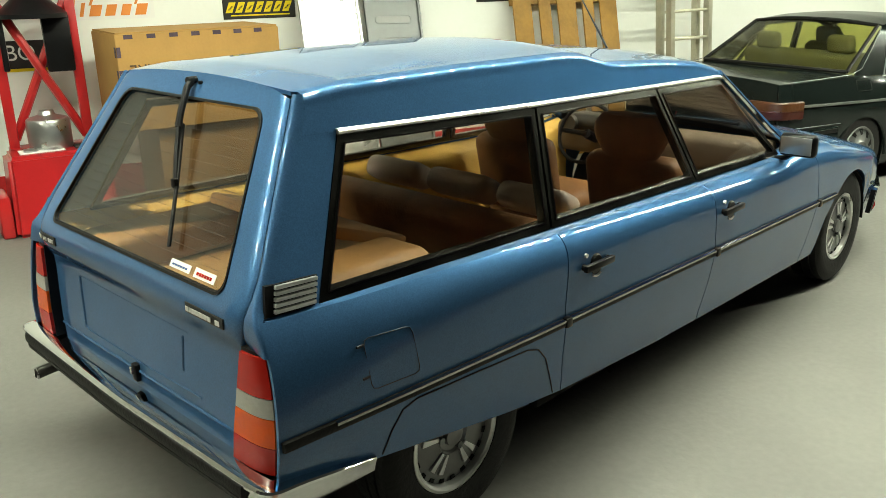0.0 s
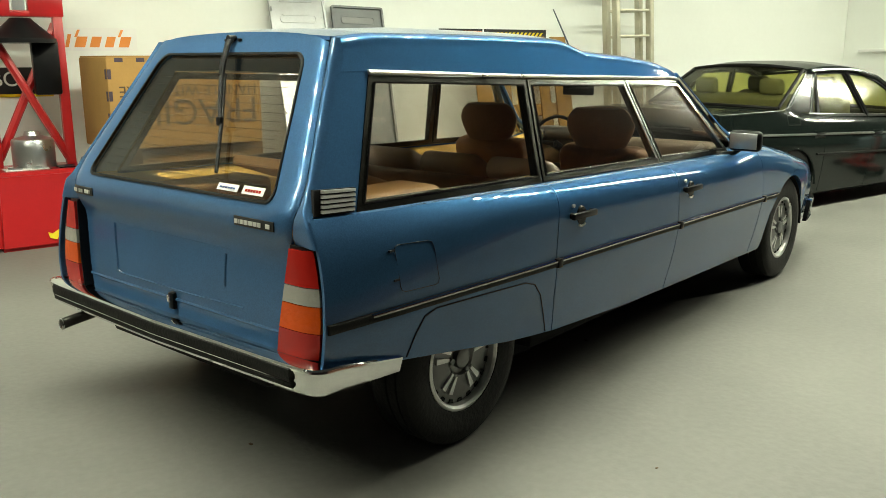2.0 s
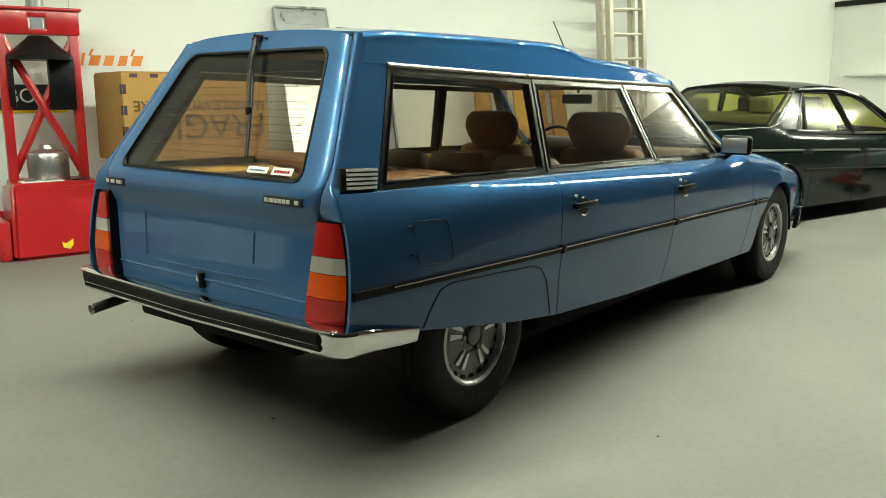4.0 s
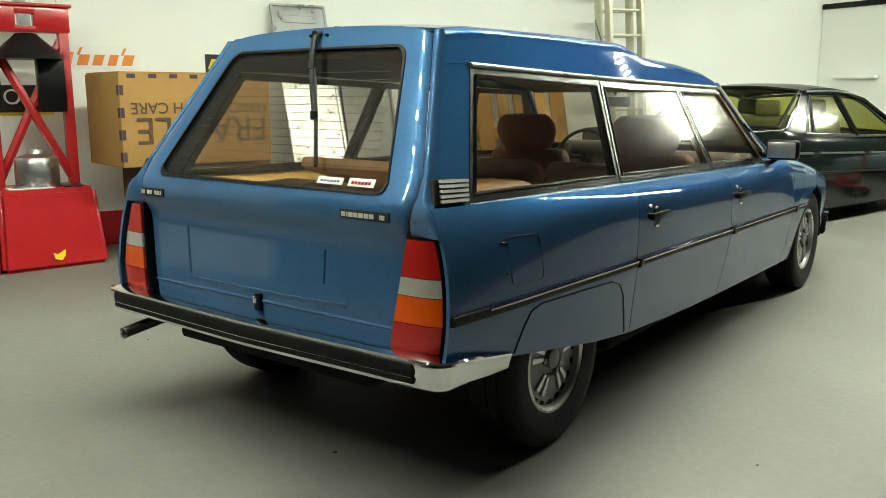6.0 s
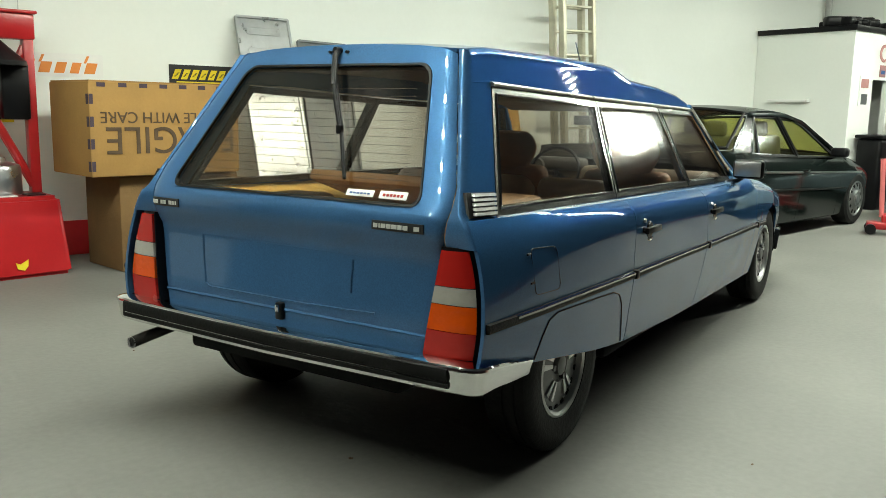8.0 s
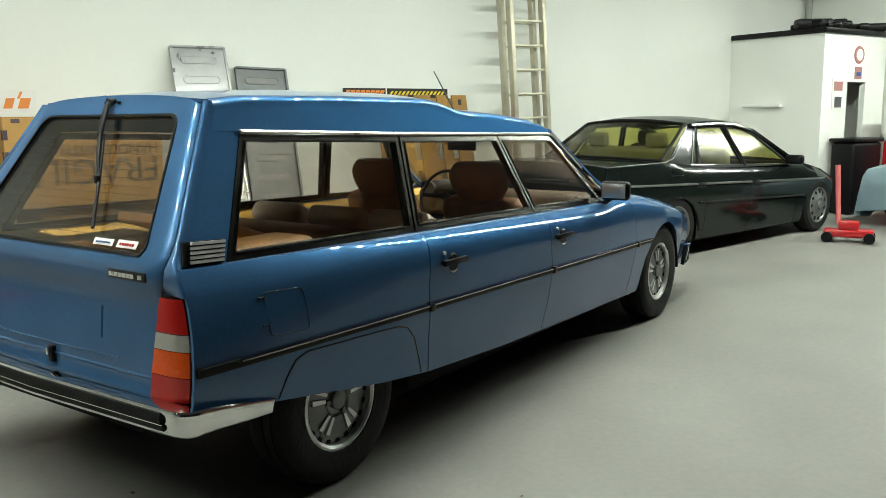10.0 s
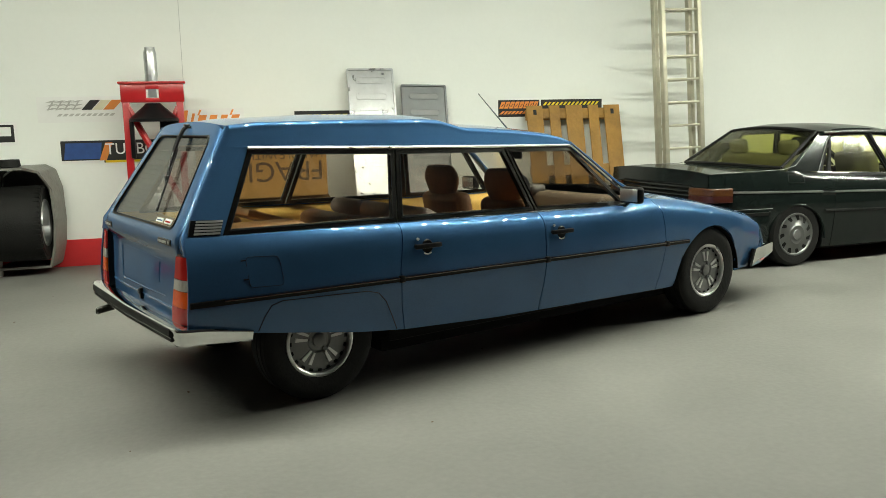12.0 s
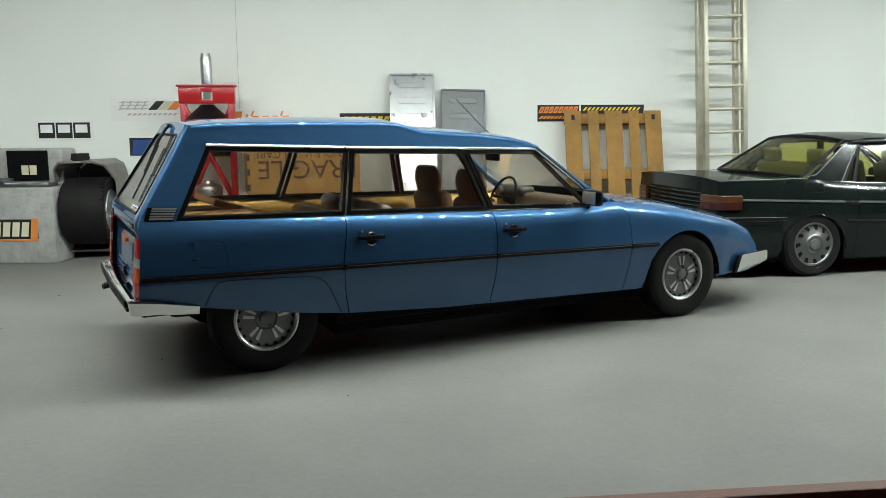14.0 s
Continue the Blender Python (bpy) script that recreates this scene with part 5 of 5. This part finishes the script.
seat(1.70, 0.35, 0.48, True, 0.41)
seat(1.68, -0.37, 0.48, True, 0.41)
seat(0.70, 0.0, 1.24, False, 0.34)
# bench tops in the pale leather that stands for window light
for y in (0.40, -0.40, 0.0):
    part("bench_cushion", moved(box(-0.055, 0.055, -0.175, 0.175, 0, 0.15, 0.045, 3), pose(0.91, y, 0.828, 0, -62, 0)), LITMAUVE, estate, "pale mauve-brown leather bench top, painted as if lit")
part("dashboard", box(2.34, 2.54, -0.64, 0.64, 0.70, 0.885, 0.04, 3), mat("brown_dashboard", (0.10, 0.072, 0.048), 0.6, vary=0.2), estate, "tan-brown dashboard")
part("instrument_binnacle", join(box(2.31, 2.46, 0.20, 0.54, 0.85, 0.935, 0.035, 3), cyl((2.28, 0.50, 0.88), (2.34, 0.50, 0.88), 0.045, n=16)), mat("grey_binnacle", (0.06, 0.055, 0.05), 0.5, vary=0.2), estate, "dark grey instrument pod")
part("steering_wheel", moved(join(tube([(0.19 * math.cos(a), 0.19 * math.sin(a), 0) for a in [2 * math.pi * k / 32 for k in range(32)]], 0.012, 8, True), cyl((0, 0.17, 0), (0, 0.0, -0.02), 0.016, n=8), cyl((0, 0, -0.02), (0, 0, -0.16), 0.03, n=10)), pose(2.24, 0.355, 0.845, 0, -66, 0) @ Matrix.Diagonal((0.9, 0.9, 0.9, 1))), BLACK, estate, "black single-spoke steering wheel")

# ---- the dark green saloon: x forward from its rear axle ----
saloon = thing("model_saloon_car", "dark green metallic model saloon car with olive tinted windows", "model car", 4.65, 3.272, 0, 6.3)

DULLRED = mat("brown_red_lens", (0.040, 0.007, 0.004), 0.3, coat=0.1, vary=0.2, bump=0.4, bump_scale=40)
DULLRIM = mat("dull_silver_trim", (0.17, 0.175, 0.17), 0.35, 0.7, vary=0.12)
AMBER = mat("brown_amber_lens", (0.060, 0.020, 0.005), 0.3, coat=0.1, vary=0.2, bump=0.4, bump_scale=40)


def s_wide(x):
    return table(x, (-0.96, 0.79), (-0.85, 0.83), (-0.5, 0.855), (0, 0.868), (1.5, 0.872), (2.7, 0.86), (3.2, 0.80), (3.42, 0.70))


def s_belt(x):
    return table(x, (-0.96, 0.90), (-0.5, 0.905), (0.05, 0.895), (0.4, 0.862), (1.3, 0.825), (2.2, 0.795), (2.5, 0.79), (3.0, 0.70), (3.3, 0.61), (3.42, 0.50))


def s_sill(x):
    z = table(x, (-0.96, 0.22), (-0.5, 0.19), (0.4, 0.16), (2.3, 0.15), (3.2, 0.18), (3.42, 0.24))
    for c in (0.0, 2.77):
        d = x - c
        if abs(d) < 0.335:
            z = max(z, 0.25 + math.sqrt(0.335 ** 2 - d * d))
    return z


def s_flank(x, z):
    top, w = s_belt(x), s_wide(x)
    zc = min(0.55, top - 0.12)
    if z <= zc:
        return w - 0.04 * ((zc - z) / 0.35) ** 1.5
    return w - table(x, (-0.96, 0.02), (-0.5, 0.035), (0.2, 0.085)) * min(1.0, (z - zc) / (top - zc)) ** 2.6


def s_panel(sg, x0, x1, n):
    def fn(u, v):
        x = lerp(x0, x1, u)
        z = lerp(s_sill(x), s_belt(x), v)
        return (x, sg * s_flank(x, z), z)
    return sheet(fn, n, 14, 0.012)


def s_lean(z):
    return 0.782 - (z - 0.86) * 0.46


for sg in (-1, 1):
    part("rear_wing", s_panel(sg, -0.955, 0.445, 60), GREEN, saloon)
    part("rear_door", s_panel(sg, 0.452, 1.235, 12), GREEN, saloon)
    d2 = part("front_door", s_panel(sg, 1.242, 2.25, 12), GREEN, saloon)
    part("front_wing", s_panel(sg, 2.257, 3.41, 50), GREEN, saloon)
    part("inner_liner", sheet(lambda u, v: (lerp(0.3, 2.4, u), sg * 0.80, lerp(0.3, 0.75, v)), 6, 2, 0.01), UNDER, saloon)
    for z0, x0, x1, m_ in ((0.735, -0.82, 2.9, DULLRIM), (0.535, -0.9, -0.32, RUBBER), (0.53, 0.33, 2.42, RUBBER)):
        pth = []
        for i in range(17):
            x = lerp(x0, x1, i / 16)
            z = z0 - (x + 0.8) * 0.036 if z0 > 0.6 else z0 - max(0, x) * 0.035
            pth.append(((x, sg * s_flank(x, z), z), (0, sg, 0)))
        part("side_strip", sweep(pth, [(-0.01, -0.012), (0.009, -0.009), (0.012, 0), (0.009, 0.009), (-0.01, 0.012)]), m_, saloon)
    for hx, hz, dr in ((0.37, 0.695, saloon), (1.34, 0.655, d2)):
        y = s_flank(hx, hz)
        part("handle", box(hx - 0.09, hx + 0.09, sg * (y - 0.005) - 0.014, sg * (y - 0.005) + 0.014, hz - 0.04, hz + 0.035, 0.01), GREEN, dr, "flush door handle")
        part("handle_recess", box(hx - 0.07, hx + 0.07, sg * (y + 0.008) - 0.004, sg * (y + 0.008) + 0.004, hz - 0.015, hz + 0.012, 0.003), BLACK, dr)

    def s_glass(x, z, d, s=sg):
        return (x, s * (s_lean(z) + 0.004 - d), z)
    for nm, poly in (("quarter_light", [(0.34, 0.868), (0.43, 0.868), (0.545, 1.11), (0.50, 1.09)]), ("rear_door_window", [(0.455, 0.862), (1.20, 0.832), (1.06, 1.215), (0.60, 1.205)]), ("front_door_window", [(1.26, 0.830), (2.13, 0.80), (1.62, 1.12), (1.40, 1.19), (1.12, 1.212)])):
        fr = part(nm, ring(inset(poly, -0.02), inset(poly, 0.006), s_glass, 0.025), RUBBER, saloon, "window in black frame")
        pn = part("pane", slab(inset(poly, 0.004), lambda x, z, d: s_glass(x, z, d + 0.01), 0.005), GLASSG, fr, "olive tinted pane")
        pn.visible_shadow = False

    # pillars: rear, frame above the doors, front
    def cpost(u, v):
        z = lerp(0.885, 1.25, v)
        xa = table(z, (0.885, -0.06), (0.96, 0.03), (1.25, 0.50))
        xb = table(z, (0.885, 0.335), (1.11, 0.50), (1.25, 0.60))
        return (lerp(xa, xb, u), sg * (s_lean(z) + 0.004), z)
    part("rear_pillar", sheet(cpost, 6, 8, 0.015), GREEN, saloon)
    part("door_frame", tube([(0.50, sg * s_lean(1.20), 1.235), (0.9, sg * s_lean(1.22), 1.242), (1.25, sg * s_lean(1.21), 1.232), (1.60, sg * s_lean(1.15), 1.165), (2.26, sg * s_lean(0.82), 0.82)], 0.024, 8), GREEN, saloon)
    part("chrome_line", tube([(-0.90, sg * 0.775, 0.906), (-0.5, sg * 0.800, 0.912), (-0.12, sg * 0.780, 0.912), (0.06, sg * 0.752, 0.945), (0.32, sg * 0.668, 1.13), (0.45, sg * 0.622, 1.235)], 0.0032, 6), DULLRIM, saloon, "thin silver line")
    part("window_line", tube([(0.30, sg * (s_lean(0.87) + 0.012), 0.862), (0.40, sg * (s_lean(1.0) + 0.012), 1.0), (0.53, sg * (s_lean(1.16) + 0.012), 1.165), (0.60, sg * (s_lean(1.225) + 0.012), 1.228), (1.05, sg * (s_lean(1.235) + 0.012), 1.238), (1.38, sg * (s_lean(1.21) + 0.012), 1.213)], 0.0045, 6), DULLRIM, saloon, "thin silver window surround")
    part("belt_line", tube([(x, sg * (s_flank(x, s_belt(x)) - 0.002), s_belt(x) + 0.004) for x in [lerp(0.30, 2.2, i / 10) for i in range(11)]], 0.006, 6), RIM, saloon)
    part("centre_post", tube([(1.23, sg * (s_lean(0.83) + 0.004), 0.83), (1.09, sg * (s_lean(1.21) + 0.004), 1.22)], 0.022, 6), BLACK, saloon)
    mr = part("door_mirror", box(2.02, 2.12, sg * 0.90 - 0.09, sg * 0.90 + 0.09, 0.80, 0.90, 0.03, 3), BLACK, saloon, "dark door mirror")
    lamp_pts = [(-0.998, sg * 0.56, 0.70), (-0.990, sg * 0.73, 0.70), (-0.935, sg * 0.820, 0.70), (-0.755, sg * 0.852, 0.70)]
    lamp_pts = lamp_pts if sg < 0 else lamp_pts[::-1]
    lamp_path = [(p, o * -1 if o.x > 0 else o) for p, o in bumper_path(lamp_pts)]
    tl = part("tail_lamp", sweep(lamp_path, [(-0.03, -0.056), (0.004, -0.056), (0.010, -0.050), (0.010, 0.004), (0.006, 0.006), (-0.03, 0.006)]), DULLRED, saloon, "wrap-round tail lamp with amber upper half")
    part("amber_lens", sweep(lamp_path, [(-0.03, 0.0065), (0.006, 0.0065), (0.010, 0.009), (0.009, 0.066), (0.003, 0.074), (-0.03, 0.074)]), AMBER, tl, "brown-amber lens")
    part("fuel_flap", tube([(x, sg * (s_flank(x, z) + 0.001), z) for x, z in rounded([(-0.10, 0.79), (0.09, 0.785), (0.095, 0.865), (-0.095, 0.87)], 0.015, 2)], 0.004, 5, True), UNDER, saloon)
    part("bumper_line", tube([(x, sg * (s_flank(x, 0.575) + 0.004), 0.575 - 0.012 * (x + 0.9)) for x in [lerp(-0.92, -0.30, i / 8) for i in range(9)]], 0.003, 6), RIMG, saloon, "thin silver line")
    part("arch_lip", tube([(0.34 * math.cos(math.pi * i / 20), sg * (s_flank(0.34 * math.cos(math.pi * i / 20), 0.4) + 0.002), 0.25 + 0.34 * math.sin(math.pi * i / 20)) for i in range(21)], 0.010, 6), GREEN, saloon)
    for xw in (0.0, 2.77):
        wh = new("wheel")
        wh.parent = saloon
        wh.matrix_basis = pose(xw * S, sg * 0.755 * S, 0.305 * S, 0, 0, 0 if sg > 0 else 180)
        tagged(wh, "black tyre with a silver slotted wheel trim", group="saloon wheels")
        part("tyre", lathe([(0.19, 0.07), (0.205, 0.095), (0.27, 0.1), (0.298, 0.08), (0.304, 0.05), (0.304, -0.05), (0.29, -0.09), (0.19, -0.09)], 44), TYRE, wh)
        part("rim", lathe([(0.205, 0.088), (0.20, 0.10), (0.188, 0.098), (0.178, 0.085), (0.10, 0.10), (0.085, 0.115), (0.06, 0.108), (0, 0.11)], 40), DULLRIM, wh)
        part("cap", lathe([(0.05, 0.105), (0.045, 0.118), (0, 0.12)], 18), RIMG, wh)
        for k in range(11):
            a = 2 * math.pi * k / 11
            part("slot", slab([(0.134, -0.006), (0.178, -0.032), (0.182, 0.008), (0.142, 0.018)], lambda c, d, e, b=a: (c * math.cos(b) - d * math.sin(b), 0.103 - (c - 0.1) * 0.19 - e, c * math.sin(b) + d * math.cos(b)), 0.008), UNDER, wh)


def s_roof(u, v):
    x = lerp(0.47, 1.60, u)
    t = lerp(-1, 1, v)
    z = table(x, (0.47, 1.262), (0.7, 1.285), (1.0, 1.285), (1.3, 1.262), (1.6, 1.20))
    return (x - 0.08 * (1 - t * t) * (1 - u) + 0.05 * (1 - t * t) * u, t * s_lean(1.21), z + 0.05 * (1 - abs(t) ** 2.4) - 0.01)


part("roof", sheet(s_roof, 20, 20, 0.012), GREEN, saloon)


def s_rear(t, v):
    top = Vector((0.44 - 0.08 * (1 - t * t), t * 0.595, 1.25 + 0.035 * (1 - t * t)))
    bot = Vector((-0.08 - 0.16 * (1 - t * t), t * 0.715, 0.925 + 0.02 * (1 - t * t)))
    return top.lerp(bot, v)


def s_front(t, v):
    top = Vector((1.60 + 0.06 * (1 - t * t), t * 0.60, 1.175 + 0.035 * (1 - t * t)))
    bot = Vector((2.28 + 0.16 * (1 - t * t), t * 0.745, 0.805 + 0.03 * (1 - t * t)))
    return top.lerp(bot, v)


for nm, fn in (("rear_window", s_rear), ("windscreen", s_front)):
    g = part(nm, sheet(lambda u, v, fn=fn: fn(lerp(-1, 1, u), v), 14, 8, 0.006), GLASSG, saloon, "olive tinted curved glass")
    g.visible_shadow = False
    part("window_edge", join(*[tube([fn(t, v) for v in [i / 6 for i in range(7)]], 0.016, 6) for t in (-1, 1)], *[tube([fn(lerp(-1, 1, i / 12), v) for i in range(13)], 0.016, 6) for v in (0, 1)]), RUBBER, g)


def s_boot(u, v):
    x, t = lerp(-0.96, -0.02, u), lerp(-1, 1, v)
    w = s_flank(x, s_belt(x)) - 0.001
    return (x - 0.16 * (1 - t * t) * u + 0.0 - 0.03 * (1 - t * t) * (1 - u), t * w, s_belt(x) + 0.03 * (1 - abs(t) ** 3))


part("boot_lid", sheet(s_boot, 12, 20, 0.012), GREEN, saloon)
part("tail_panel", sheet(lambda u, v: (-0.962 - 0.03 * (1 - (2 * u - 1) ** 2) + 0.04 * v * (1 - v), lerp(-0.768, 0.768, u), lerp(0.60, 0.905 + 0.03 * (1 - abs(2 * u - 1) ** 3), v)), 16, 8, 0.012), GREEN, saloon)
part("lamp_band", sheet(lambda u, v: (-0.968 - 0.03 * (1 - (2 * u - 1) ** 2), lerp(-0.55, 0.55, u), lerp(0.63, 0.80, v)), 12, 3, 0.012), UNDER, saloon, "dark ribbed band between the tail lamps")
for z in (0.655, 0.695, 0.735, 0.775):
    part("rib", tube([(-0.974 - 0.03 * (1 - t * t), 0.55 * t, z) for t in [k / 5 - 1 for k in range(11)]], 0.011, 6), GREEN, saloon)
part("rear_bumper", sweep(bumper_path([(-0.36, 0.87, 0.44), (-0.84, 0.845, 0.44), (-1.02, 0.70, 0.44), (-1.06, 0, 0.44), (-1.02, -0.70, 0.44), (-0.84, -0.845, 0.44), (-0.36, -0.87, 0.44)]), [(-0.04, -0.20), (0.0, -0.20), (0.02, -0.1), (0.025, 0.08), (0.015, 0.11), (-0.04, 0.12)]), GREEN, saloon)
part("bumper_strip", sweep(bumper_path([(-0.37, 0.885, 0.525), (-0.85, 0.86, 0.525), (-1.04, 0.71, 0.525), (-1.08, 0, 0.525), (-1.04, -0.71, 0.525), (-0.85, -0.86, 0.525), (-0.37, -0.885, 0.525)]), [(-0.02, -0.018), (0.012, -0.015), (0.012, 0.015), (-0.02, 0.018)]), RUBBER, saloon)


def s_bonnet(u, v):
    x, t = lerp(2.27, 3.41, u), lerp(-1, 1, v)
    return (x + 0.16 * (1 - t * t) * (1 - u) + 0.08 * (1 - t * t) * u, t * (s_flank(x, s_belt(x)) - 0.001), s_belt(x) + 0.035 * (1 - abs(t) ** 2.6))


part("bonnet", sheet(s_bonnet, 20, 20, 0.012), GREEN, saloon)
part("nose", sheet(lambda u, v: (3.42 + 0.09 * (1 - (2 * u - 1) ** 2), lerp(-0.62, 0.62, u), lerp(0.2, 0.53, v)), 12, 4, 0.012), GREEN, saloon)
part("underbody", join(box(-0.9, 3.3, -0.66, 0.66, 0.12, 0.36, 0.03), box(0.36, 2.4, -0.80, 0.80, 0.14, 0.3)), UNDER, saloon)
part("cabin_floor", box(-0.1, 2.3, -0.74, 0.74, 0.36, 0.45), UNDER, saloon)
part("parcel_shelf", box(-0.15, 0.35, -0.70, 0.70, 0.82, 0.87, 0.01), mat("olive_trim", (0.20, 0.20, 0.05), 0.7), saloon, "olive parcel shelf")
SEATG = mat("olive_grey_cloth", (0.10, 0.10, 0.055), 0.85, vary=0.25, bump=0.3)
for y, x, w in ((0.36, 1.35, 0.48), (-0.36, 1.35, 0.48), (0.0, 0.50, 1.24)):
    s = new("seat")
    s.parent = saloon
    s.matrix_basis = pose(x * S, y * S, 0.42 * S)
    part("cushion", box(-0.05, 0.45, -w / 2, w / 2, 0.03, 0.2, 0.05, 3), SEATG, s)
    part("backrest", moved(box(-0.07, 0.07, -w / 2, w / 2, 0, 0.5, 0.05, 3), pose(-0.02, 0, 0.12, 0, -14, 0)), SEATG, s)
    for hy in ((0,) if w < 0.6 else (-0.36, 0.36)):
        part("headrest", moved(box(-0.045, 0.045, hy - 0.12, hy + 0.12, 0, 0.15, 0.04, 3), pose(-0.15, 0, 0.60, 0, -8, 0)), SEATG, s)
part("dashboard", box(2.0, 2.35, -0.70, 0.70, 0.66, 0.82, 0.04), UNDER, saloon)
